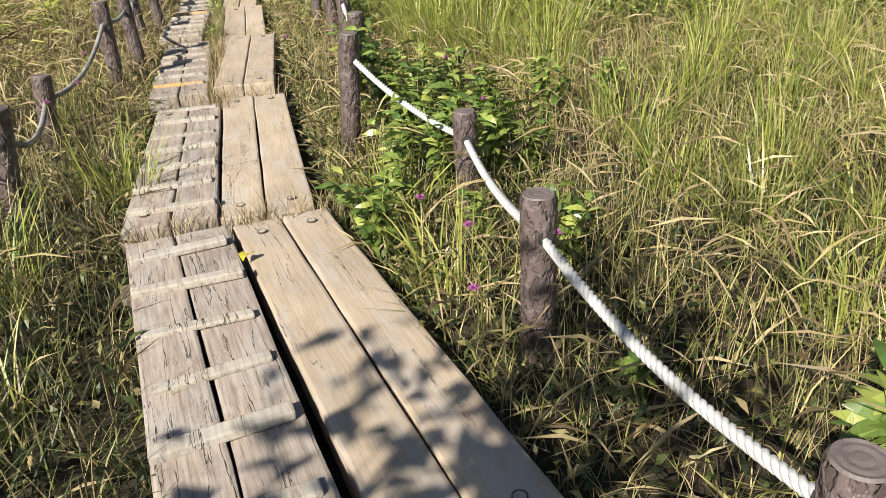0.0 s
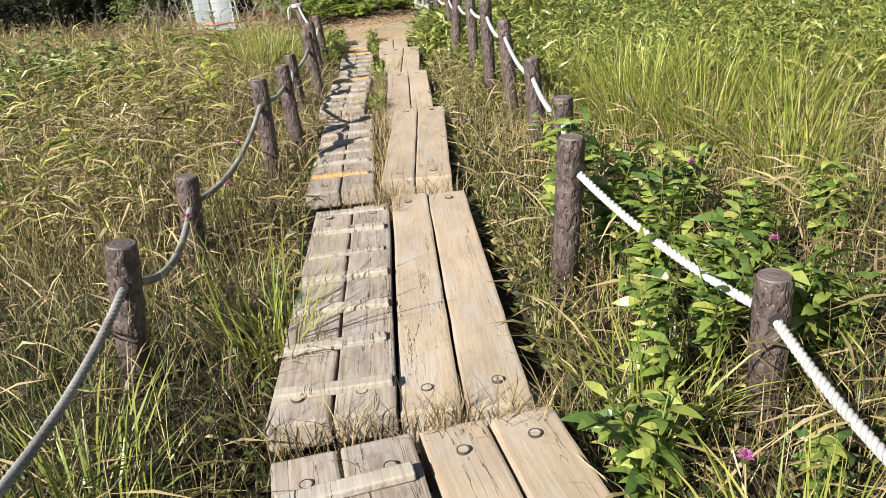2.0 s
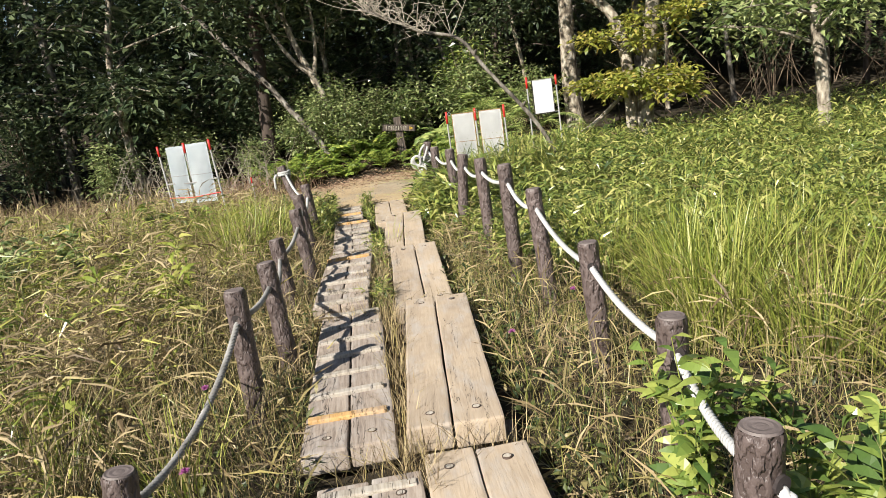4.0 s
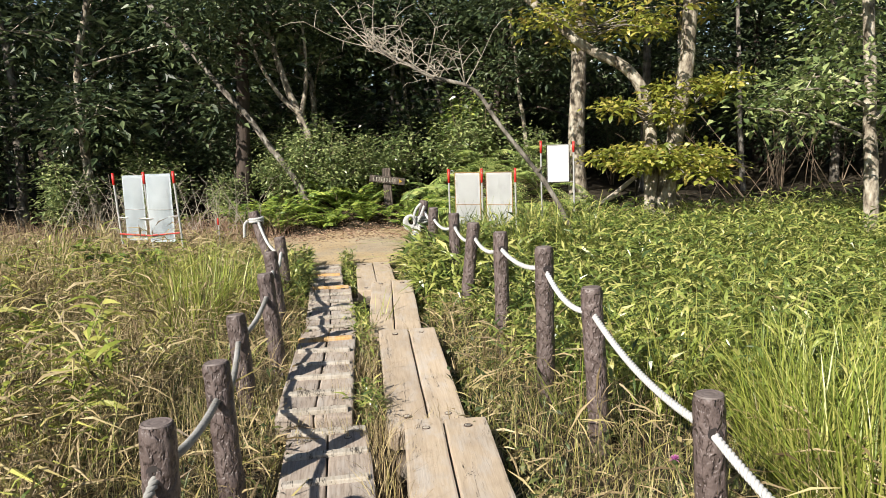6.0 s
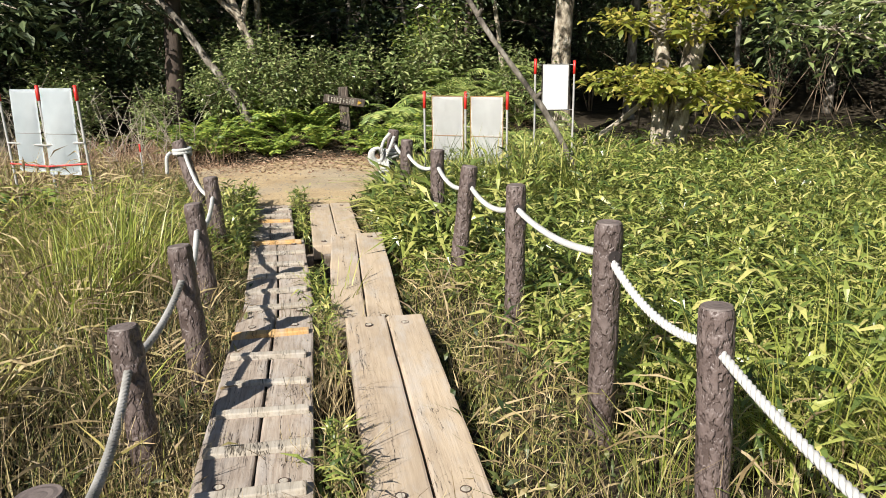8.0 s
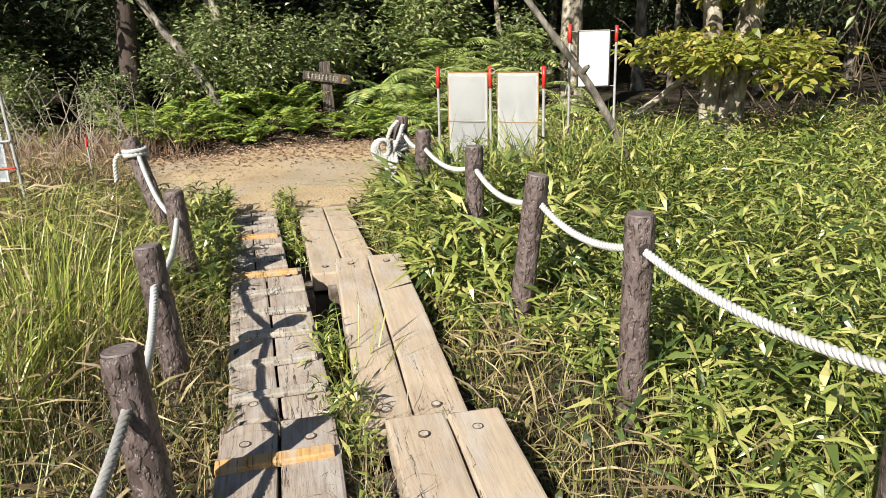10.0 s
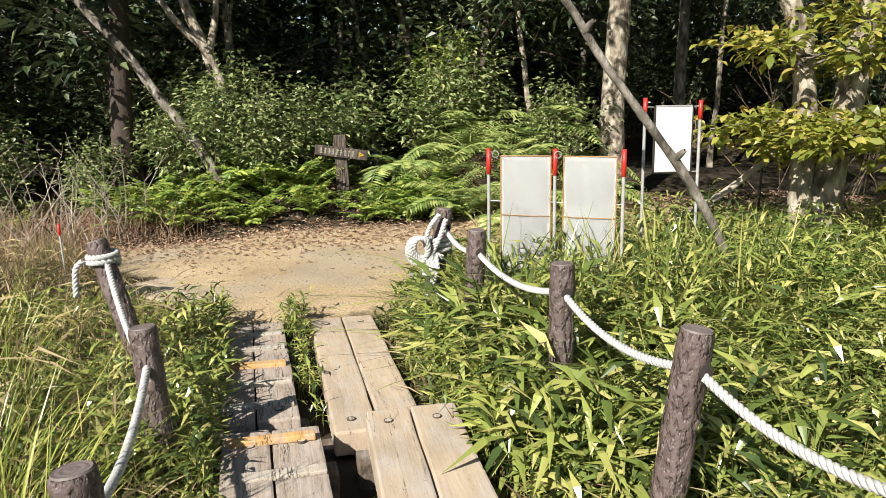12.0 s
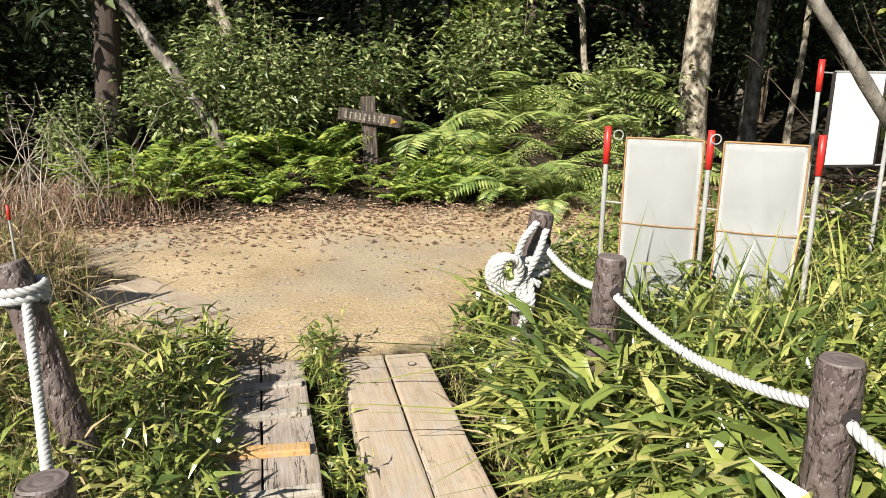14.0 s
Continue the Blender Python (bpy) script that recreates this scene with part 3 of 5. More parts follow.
BROWN_POST = "brown bark-textured concrete post carrying a rope beside the boardwalk"
LEAN_POST = "leaning brown bark-textured concrete post carrying a grey rope"
R_POSTS = [(0.67, 1.44, 0.44), (0.28, 2.528, 0.434), (0.058, 3.707, 0.341), (-0.534, 4.492, 0.55), (-0.628, 5.40, 0.513), (-0.901, 6.596, 0.525), (-1.235, 7.773, 0.651),
           (-1.474, 8.396, 0.763), (-1.813, 9.523, 0.716), (-2.103, 10.359, 0.697), (-2.401, 11.281, 0.692), (-2.764, 12.234, 0.668), (-2.971, 12.826, 0.701)]
L_POSTS = [(-1.62, 2.30, 0.42), (-1.97, 3.70, 0.45), (-2.38, 4.80, 0.345), (-2.577, 6.123, 0.57), (-2.738, 6.85, 0.538), (-3.162, 7.972, 0.469), (-3.297, 8.745, 0.564), (-3.651, 9.726, 0.566), (-4.021, 10.895, 0.538), (-4.647, 11.787, 0.707)]
R_LEAN = [(0, 0), (0, 0), (0.0, 0), (-0.06, 0), (-0.02, 0.02), (0.02, 0), (0.04, -0.02), (0, 0), (0, 0.01), (-0.11, 0), (0, 0), (-0.04, 0.02), (-0.12, -0.03)]
for i, (p, (lx, ly)) in enumerate(zip(R_POSTS, R_LEAN)):
    post(p, (p[0] + lx, p[1] + ly, -0.22), 0.051, 3.7 * i + 1, BROWN_POST)
L_LEAN = [-0.05, -0.10, -0.06, 0.0, 0.05, 0.06, 0.075, 0.08, 0.06, 0.27]
for i, (p, lx) in enumerate(zip(L_POSTS, L_LEAN)):
    post(p, (p[0] + lx, p[1] - 0.02, -0.22), 0.052, 5.1 * i + 60, LEAN_POST if lx > 0.04 else "brown bark-textured concrete post carrying a grey rope")


def holes_of(posts, drop):
    return [Vector((p[0], p[1], p[2] - drop)) for p in posts]


def eyelet(p, toward, parent_name="rope_hole"):
    """Proud dark collar whose colour stands in for the shaded hole where the rope leaves a post."""
    d = (toward - p).normalized()
    d.z *= 0.3
    d.normalize()
    V, F = tube([p + d * 0.030, p + d * 0.0535, p + d * 0.0545], [0.024, 0.024, 0.004], 12)
    return raw(parent_name, V, F, HOLE)


R_SAG = [0.06, 0.055, 0.045, 0.06, 0.05, 0.06, 0.075, 0.05, 0.07, 0.08, 0.07, 0.05]
rh = holes_of(R_POSTS, 0.115)
rope_right = tagged(new("rope_railing"), "thick white twisted rope hanging in swags through brown posts", "rope", "rope railings")
for i in range(len(rh) - 1):
    V, F = rope_line(sag(rh[i], rh[i + 1], R_SAG[i]), phase=i * 1.3)
    raw("rope_swag", V, F, ROPE_W, rope_right, True)
    for a, b in ((rh[i], rh[i + 1]), (rh[i + 1], rh[i])):
        eyelet(a, b).parent = rope_right
V, F = rope_line(sag(rh[0], (1.15, 0.2, 0.33), 0.1), phase=2.0)
raw("rope_swag", V, F, ROPE_W, rope_right, True)
L_SAG = [0.1, 0.13, 0.12, 0.04, 0.1, 0.05, 0.1, 0.09, 0.12]
lh = holes_of([(x + 0.15 * k, y, z) for (x, y, z), k in zip(L_POSTS, L_LEAN)], 0.13)
lh[-1].z += 0.06
rope_left = tagged(new("rope_railing"), "dirty grey twisted rope hanging in swags through leaning posts", "rope", "rope railings")
for i in range(len(lh) - 1):
    V, F = rope_line(sag(lh[i], lh[i + 1], L_SAG[i]), phase=i * 1.7)
    raw("rope_swag", V, F, ROPE_G if i < 6 else ROPE_W, rope_left, True)
    for a, b in ((lh[i], lh[i + 1]), (lh[i + 1], lh[i])):
        if i < len(lh) - 2 or a is not lh[-1]:
            eyelet(a, b).parent = rope_left
V, F = rope_line(sag(lh[0], (-1.1, 0.9, 0.3), 0.1), phase=2.0)
raw("rope_swag", V, F, ROPE_G, rope_left, True)


def wrap(centre, radius, turns, rise, n=90, start=0.0):
    a = np.linspace(start, start + 2 * np.pi * turns, n)
    return np.stack([centre[0] + radius * np.cos(a), centre[1] + radius * np.sin(a), centre[2] + np.linspace(0, rise, n)], 1)


tie = L_POSTS[-1]
V, F = merge([rope_line(wrap((tie[0] + 0.028, tie[1], tie[2] - 0.115), 0.068, 2.2, 0.055)),
              rope_line(smooth_line([(tie[0] - 0.05, tie[1] - 0.05, tie[2] - 0.09), (tie[0] - 0.075, tie[1] - 0.08, tie[2] - 0.13), (tie[0] - 0.08, tie[1] - 0.09, tie[2] - 0.26)], 30))])
raw("rope_tie", V, F, ROPE_W, rope_left, True)
kx, ky, kz = R_POSTS[-1]
kx, ky = kx - 0.035, ky - 0.02
coils = [rope_line(wrap((kx, ky, kz - 0.27), 0.070, 3.1, 0.10)),
         rope_line(smooth_line([(kx + 0.01, ky - 0.075, kz - 0.02), (kx - 0.05, ky - 0.10, kz - 0.10), (kx - 0.07, ky - 0.11, kz - 0.22), (kx + 0.03, ky - 0.10, kz - 0.28)], 50)),
         rope_line(smooth_line([(kx + 0.05, ky - 0.07, kz - 0.05), (kx + 0.01, ky - 0.11, kz - 0.16), (kx - 0.06, ky - 0.12, kz - 0.30)], 40))]
for k in range(4):
    a = np.linspace(0, 2 * np.pi, 60)
    r1, r2 = 0.062 - 0.006 * k, 0.075 - 0.004 * k
    ring = np.stack([kx - 0.125 + 0.01 * k + r1 * np.cos(a), ky - 0.115 - 0.012 * k + 0.02 * np.sin(a + k), kz - 0.235 + 0.008 * k + r2 * np.sin(a)], 1)
    coils.append(rope_line(ring, phase=k))
for k in range(3):
    coils.append(rope_line(smooth_line([(kx - 0.07 + 0.03 * k, ky - 0.12, kz - 0.27), (kx - 0.045 + 0.02 * k, ky - 0.125 - 0.01 * k, kz - 0.36), (kx - 0.03 - 0.02 * k, ky - 0.11, kz - 0.46 - 0.03 * k)], 30), phase=k * 2.0))
coils.append(rope_line(wrap((kx - 0.045, ky - 0.115, kz - 0.39), 0.042, 2.2, 0.06), 0.015))
V, F = merge(coils)
raw("rope_knot", V, F, ROPE_W, rope_right, True)


# ---- survey sheets on poles, whiteboard, wooden sign ----
def pole(parent, x, y, z0, z1, red=0.16, lean=(0, 0), r=0.011):
    V, F = tube([(x + lean[0], y + lean[1], z0), (x, y, z1)], [r, r], 10)
    p = raw("pole", V, F, STEEL, parent, True)
    d = Vector((lean[0], lean[1], z0 - z1)).normalized()
    a = Vector((x, y, z1 + 0.004))
    V, F = tube([a + Vector((0, 0, 0.002)), a, a + d * red, a + d * (red + 0.001)], [0.002, r * 1.35, r * 1.35, r], 10)
    t = raw("red_tape", V, F, RED, p, True)
    tagged(t, "red tape cap")
    return p


def panel(parent, a, b, z1, z0, billow, hem=0.012, seed=0, name="sheet", cloth=SHEET):
    """A hanging sheet between two upper corners, slightly billowed, with a coloured hem."""
    a, b = Vector((*a, 0)), Vector((*b, 0))
    n = (b - a).cross(Vector((0, 0, 1))).normalized()
    nx, nz = 14, 20

    def at_uv(u, v, lift=0.0):
        w = billow * math.sin(math.pi * u) * math.sin(math.pi * v) + 0.006 * noise.noise(Vector((u * 5 + seed, v * 6, seed)))
        p = a.lerp(b, u)
        return Vector((p.x, p.y, z1 + (z0 - z1) * v)) + n * (w + lift)
    bm = bmesh.new()
    g = [[bm.verts.new(at_uv(i / nx, j / nz)) for j in range(nz + 1)] for i in range(nx + 1)]
    for i in range(nx):
        for j in range(nz):
            bm.faces.new((g[i][j], g[i + 1][j], g[i + 1][j + 1], g[i][j + 1]))
    bmesh.ops.solidify(bm, geom=list(bm.faces), thickness=0.003)
    sheet = part(name, bm, cloth, parent, smooth=True)
    if hem:
        for line in ([(i / nx, 0) for i in range(nx + 1)], [(0, j / nz) for j in range(nz + 1)], [(1, j / nz) for j in range(nz + 1)]):
            V, F = tube([at_uv(u, v) for u, v in line], hem / 2, 6)
            raw("hem", V, F, BROWN_EDGE, sheet)
    for v in (0.52,):
        V, F = tube([at_uv(i / nx, v, 0.004) for i in range(nx + 1)], 0.0035, 6)
        raw("cord", V, F, BROWN_EDGE if hem else STEEL, sheet)
    return sheet


def ring_clip(parent, p, r=0.02):
    a = np.linspace(0, 2 * np.pi, 18)
    V, F = tube(np.stack([p[0] + r * np.cos(a), np.full(18, p[1]), p[2] + r * np.sin(a)], 1), 0.003, 6)
    raw("clip_ring", V, F, STEEL, parent, True)


stand_b = tagged(new("sheet_stand"), "two white cloth sheets with brown hems tied between red-topped steel poles", "sheet stand", "survey sheets on poles")
B = [(-2.693, 12.99), (-2.288, 12.87), (-1.893, 12.743)]
for x, y in B:
    pole(stand_b, x, y, -0.15, 1.053)
for k in range(2):
    (ax, ay), (bx, by) = B[k], B[k + 1]
    f = 0.19 if k == 0 else 0.13
    g = 0.94 if k == 0 else 0.9
    panel(stand_b, (ax + (bx - ax) * f, ay + (by - ay) * f), (ax + (bx - ax) * g, ay + (by - ay) * g), 1.013, 0.30, 0.02, 0.009, k)
    ring_clip(stand_b, (ax + (bx - ax) * f - 0.035, ay + (by - ay) * f, 1.023))
    for zz in (0.72,):
        V, F = tube([(ax, ay, zz + 0.01), ((ax + bx) / 2, (ay + by) / 2 + 0.02, zz), (bx, by, zz + 0.01)], 0.004, 6)
        raw("tie_cord", V, F, STEEL, stand_b)
stand_a = tagged(new("sheet_stand"), "two white sheets tinted bluish for shade, hung on tilted red-topped poles in dry grass", "sheet stand", "survey sheets on poles")
A = [(-6.70, 12.50, 1.145), (-6.28, 12.46, 1.15), (-5.88, 12.42, 1.15)]
for x, y, z in A:
    pole(stand_a, x, y, -0.15, z, 0.14, (0.08, 0), 0.013)
panel(stand_a, (-6.57, 12.48), (-6.29, 12.45), 1.12, 0.34, 0.04, 0, 5, cloth=SHEET_SHADED)
panel(stand_a, (-6.25, 12.45), (-5.91, 12.41), 1.13, 0.32, 0.05, 0, 6, cloth=SHEET_SHADED)
for zz, m in ((0.62, STEEL), (0.42, RED)):
    V, F = tube([(A[0][0] + 0.04, A[0][1] - 0.02, zz), (-6.24, 12.42, zz - 0.02), (A[2][0] + 0.04, A[2][1] - 0.02, zz + 0.01)], 0.009, 6)
    raw("cross_bar", V, F, m, stand_a)
stand_c = tagged(new("whiteboard_stand"), "small blank whiteboard tied between two tall red-topped steel poles", "whiteboard stand")
pole(stand_c, -1.62, 13.52, -0.15, 1.345, 0.15)
pole(stand_c, -1.225, 13.60, -0.15, 1.325, 0.13)
wb = part("whiteboard", box_bm(-0.135, 0.135, -0.006, 0.006, -0.225, 0.225, 0.004), SHEET, stand_c)
wb.matrix_basis = pose(-1.415, 13.56, 1.065, 0, 0, 12)
for sx in (-1, 1):
    e = part("board_edge", box_bm(sx * 0.138 - 0.005, sx * 0.138 + 0.005, -0.009, 0.009, -0.228, 0.228, 0.002), HOLE, wb, "thin dark edging")
for sz in (-1, 1):
    e = part("board_edge", box_bm(-0.1325, 0.1325, -0.009, 0.009, sz * 0.228 - 0.005, sz * 0.228 + 0.005, 0.002), HOLE if sz < 0 else STEEL, wb)
for z in (0.84, 1.29):
    V, F = tube([(-1.62, 13.52, z), (-1.42, 13.575, z - 0.01), (-1.225, 13.60, z)], 0.004, 6)
    raw("tie_cord", V, F, STEEL, stand_c)

sign = tagged(new("wooden_signpost"), "dark wooden signpost with a lettered arrow board among ferns", "signpost")
sign.matrix_basis = pose(-4.42, 17.3, -0.04, 0, -2, 6)
part("post_body", box_bm(-0.075, 0.075, -0.06, 0.06, -0.1, 1.0, 0.012, 0, 0.006, 3), SIGN_WOOD, sign)
arm = part("arm_board", box_bm(-0.30, 0.33, -0.105, -0.068, 0.735, 0.855, 0.006, 0, 0.003, 4), SIGN_WOOD, sign, "dark board with pale lettering")
arm.matrix_basis = pose(0, 0, 0.8, 0, 10, 0) @ pose(0, 0, -0.8)
for k in range(9):
    x = -0.235 + 0.047 * k
    for j in range(3):
        part("letter_bar", box_bm(x, x + 0.028 - 0.010 * ((j + k) % 3), -0.109, -0.1045, 0.766 + 0.024 * j, 0.776 + 0.024 * j, 0), PAINT_WHITE, arm)
    part("letter_bar", box_bm(x + 0.010, x + 0.017, -0.110, -0.1045, 0.76, 0.832, 0), PAINT_WHITE, arm)
bm = bmesh.new()
f = [bm.verts.new(c) for c in ((0.225, -0.109, 0.762), (0.29, -0.109, 0.795), (0.225, -0.109, 0.828))]
bm.faces.new(f)
bmesh.ops.solidify(bm, geom=list(bm.faces), thickness=-0.004)
part("arrow", bm, PAINT_YELLOW, arm, "yellow arrow")
# ---- trees and woods ----
def trunk_line(points, n=24, wobble=0.02, seed=0):
    P = smooth_line(points, n)
    for i in range(1, n - 1):
        P[i] += wobble * np.array(noise.noise_vector(Vector(P[i] * 1.7) + Vector((seed, 0, 0))))
    return P


def bark_tube(P, r0, r1, sides=12, seed=0.0, rough=0.12):
    R = np.linspace(r0, r1, len(P))
    R[:2] *= (1.25, 1.1)
    V, F = tube(P, R, sides)
    C = np.repeat(P, sides, axis=0)
    for i in range(len(V)):
        k = noise.noise(Vector(V[i] * np.array([9, 9, 4]) + seed)) + 0.6 * noise.noise(Vector(V[i] * np.array([22, 22, 9]) + seed))
        V[i] = C[i] + (V[i] - C[i]) * (1 + rough * k)
    return V, F


def limbs(P, r0, count, length, lo, hi, r, up=0.5, sub=3, seed=0):
    """Boughs with twigs off a trunk line. Returns tube pieces and twig ends."""
    pieces, ends = [], []
    for k in range(count):
        t = r.uniform(lo, hi)
        p = P[int(t * (len(P) - 1))]
        a = r.uniform(0, 2 * math.pi)
        L = length * r.uniform(0.6, 1.2) * (1.15 - 0.6 * t)
        d = np.array([math.cos(a), math.sin(a), up * r.uniform(0.3, 1.4)])
        q1 = p + d * L * 0.45 + np.array([r.uniform(-.1, .1), r.uniform(-.1, .1), r.uniform(-.05, .15)]) * L
        q2 = p + d * L + np.array([0, 0, -0.1 * L])
        line = smooth_line([p, q1, q2], 8)
        rr = r0 * 0.34 * (1.1 - 0.6 * t)
        pieces.append(tube(line, np.linspace(rr, rr * 0.3, 8), 5))
        ends += [line[4], line[6], line[7]]
        for s in range(sub):
            b = line[r.randint(3, 7)]
            e = b + np.array([r.uniform(-1, 1), r.uniform(-1, 1), r.uniform(-0.3, 0.8)]) * L * 0.42
            m = (b + e) / 2 + np.array([0, 0, 0.05 * L])
            pieces.append(tube(np.array([b, m, e]), [rr * 0.35, rr * 0.22, rr * 0.1], 4))
            ends += [m, e]
    return pieces, ends


def foliage(ends, per, spread, size, r, flat=0.7, ratio=0.5, droop=0.25, plain=True, rounded=False):
    n = len(ends) * per
    E = np.repeat(np.array(ends), per, axis=0)
    o = rng.normal(0, 1, (n, 3)) * spread * np.array([1, 1, flat])
    d = o + rng.normal(0, 0.6, (n, 3)) * spread
    d[:, 2] = d[:, 2] * 0.5 + 0.02
    L = size * rng.uniform(0.6, 1.3, n)
    if rounded:
        return round_leaves(E + o, d, L, L * ratio, 0.62, droop)
    return leaves(E + o, d, L, L * ratio, 0.12, droop, plain=plain)


def tree(name, label, points, r0, r1, bark, leaf, boughs, bough_len, per, spread, size, lo=0.35, hi=1.0, seed=0, up=0.5, sides=12, group="", ratio=0.5, extra=()):
    r = random.Random(seed)
    root = tagged(new(name), label, "tree" if "tree" in name else "shrub", group)
    base = np.array(points[0], float)
    root.location = Vector(base)
    P = trunk_line(np.array(points, float) - base, 22, 0.03, seed)
    Vt, Ft = bark_tube(P, r0, r1, sides, seed)
    raw("trunk", Vt, Ft, bark, root, True)
    pieces, ends = limbs(P, r0, boughs, bough_len, lo, hi, r, up)
    for line, ra, rb in extra:
        L = trunk_line(np.array(line, float) - base, 14, 0.02, seed + 1)
        pieces.append(bark_tube(L, ra, rb, 6, seed))
        ends += [L[-1], L[-3]]
    if pieces:
        V, F = merge(pieces)
        tagged(raw("bough", V, F, bark, root, True), kind="stuff")
    if per:
        V, F = foliage(ends, per, spread, size, r, ratio=ratio)
        tagged(raw("crown", V, F, leaf, root), kind="stuff")
    return root


def leafy(name, label, leaf, count, spread, height, size, seed, stems=7, stem_mat=None, ratio=0.5, group=""):
    """A bushy plant of several bent stems set with leaves."""
    r = random.Random(seed)
    root = tagged(new(name), label, "shrub", group)
    pieces, ends = [], []
    for k in range(stems):
        a, f = r.uniform(0, 2 * math.pi), r.uniform(0.1, 1.0)
        top = np.array([math.cos(a) * spread * f, math.sin(a) * spread * f, height * (1.1 - 0.45 * f) * r.uniform(0.75, 1.1)])
        line = smooth_line([(0.03 * math.cos(a), 0.03 * math.sin(a), -0.05), top * np.array([0.45, 0.45, 0.6]), top], 10)
        pieces.append(tube(line, np.linspace(0.010, 0.003, 10) * (0.5 + height / 2), 5))
        ends += [line[i] for i in range(3, 10)]
        for s in range(3):
            b = line[r.randint(3, 8)]
            e = b + np.array([r.uniform(-1, 1), r.uniform(-1, 1), r.uniform(-0.1, 0.9)]) * height * 0.28
            pieces.append(tube(np.array([b, (b + e) / 2 + np.array([0, 0, 0.02]), e]), [0.004, 0.003, 0.001], 4))
            ends += [(b + e) / 2, e]
    V, F = merge(pieces)
    tagged(raw("stem", V, F, stem_mat or TWIG, root, True), kind="stuff")
    V, F = foliage(ends, max(1, count // len(ends)), spread * 0.16 + 0.02, size, r, ratio=ratio)
    tagged(raw("foliage", V, F, leaf, root), kind="stuff")
    return root


WOOD_LABEL = "slender woodland tree, leaf colour darkened for deep shade"
wood_trees = []
for k in range(6):
    r = random.Random(200 + k)
    h = r.uniform(7.0, 9.5)
    pts = [(0, 0, -0.4), (r.uniform(-.2, .2), r.uniform(-.2, .2), h * 0.3), (r.uniform(-.5, .5), r.uniform(-.5, .5), h * 0.65), (r.uniform(-.8, .8), r.uniform(-.8, .8), h)]
    bark = (BARK_GREY, BARK_DARK, BARK_GREY, BARK_PALE, BARK_DARK, BARK_GREY)[k]
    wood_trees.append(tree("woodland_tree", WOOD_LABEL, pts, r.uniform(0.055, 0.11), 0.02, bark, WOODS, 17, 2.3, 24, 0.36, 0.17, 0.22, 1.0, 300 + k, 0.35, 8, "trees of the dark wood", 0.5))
bush = [leafy("woodland_shrub", "glossy evergreen understorey shrub, leaf colour darkened for the wood's shade", WOODS, 2300, 0.8, 1.75, 0.085, 410 + k, 9, group="understorey shrubs") for k in range(3)]
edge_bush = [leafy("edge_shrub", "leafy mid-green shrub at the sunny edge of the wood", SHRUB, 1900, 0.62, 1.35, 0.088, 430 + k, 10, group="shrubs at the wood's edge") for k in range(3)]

r = random.Random(5)
spots = []


def clear_of(x, y, d):
    return all((x - a) ** 2 + (y - b) ** 2 > d * d for a, b in spots)


def wood_edge(x):
    """How far ahead the wood begins."""
    return float(np.interp(x, [-26, -16, -11, -7.5, -6, -3, 0, 3, 6, 10, 24], [11, 13.5, 16.2, 18.0, 18.6, 19.0, 19.2, 18.2, 17.4, 15.8, 12]))


made = 0
first_use = set()
for _ in range(4000):
    if made >= 92:
        break
    x = r.uniform(-24, 22)
    y = wood_edge(x) + 0.5 + 11.5 * r.random() ** 1.35
    if not clear_of(x, y, 1.15):
        continue
    spots.append((x, y))
    k = r.randrange(6)
    m = pose(x, y, float(ground_z(x, y)), 0, 0, r.uniform(0, 360))
    src = wood_trees[k]
    if k not in first_use:
        first_use.add(k)
        src.matrix_basis = m
    else:
        c = copy_thing(src, m)
        s = r.uniform(0.85, 1.2)
        c.scale = (s, s, s)
    made += 1
for src in wood_trees:
    if src.location.length < 1:
        src.location = (12 + random.random(), 24, 0.8)
spots = []
made, first_use = 0, set()
for _ in range(4000):
    if made >= 78:
        break
    x = r.uniform(-22, 19)
    y = wood_edge(x) + 0.3 + 7.0 * r.random() ** 1.2
    if -2.4 < x < 5.0:
        y += 2.4
    if not clear_of(x, y, 0.8):
        continue
    spots.append((x, y))
    k = r.randrange(3)
    m = pose(x, y, float(ground_z(x, y)), 0, 0, r.uniform(0, 360))
    if k not in first_use:
        first_use.add(k)
        bush[k].matrix_basis = m
    else:
        c = copy_thing(bush[k], m)
        s = r.uniform(0.8, 1.5)
        c.scale = (s, s, s * r.uniform(0.9, 1.25))
    made += 1

# sunlit shrubs along the edge
EDGE = [(-5.3, 17.05, 0.8), (-5.95, 17.15, 0.85), (-5.6, 17.4, 1.0), (-6.5, 17.35, 0.85), (-4.85, 17.7, 0.85), (-7.4, 17.0, 0.7), (-6.1, 18.0, 1.1), (-3.5, 18.9, 1.15), (-2.9, 19.2, 1.3), (-8.6, 16.9, 0.9), (-10.0, 16.2, 1.0),
        (6.2, 17.2, 1.2), (7.6, 16.6, 1.3), (9.2, 15.8, 1.3), (-4.5, 18.7, 1.2), (-6.9, 18.6, 1.2), (-1.75, 17.75, 0.8), (-9.2, 17.4, 1.2), (-3.2, 20.3, 1.6)]
for i, (x, y, s) in enumerate(EDGE):
    m = pose(x, y, float(ground_z(x, y)), 0, 0, 67 * i)
    ob = edge_bush[i % 3]
    if i < 3:
        ob.matrix_basis = m
    else:
        ob = copy_thing(ob, m)
    ob.scale = (s, s, s)

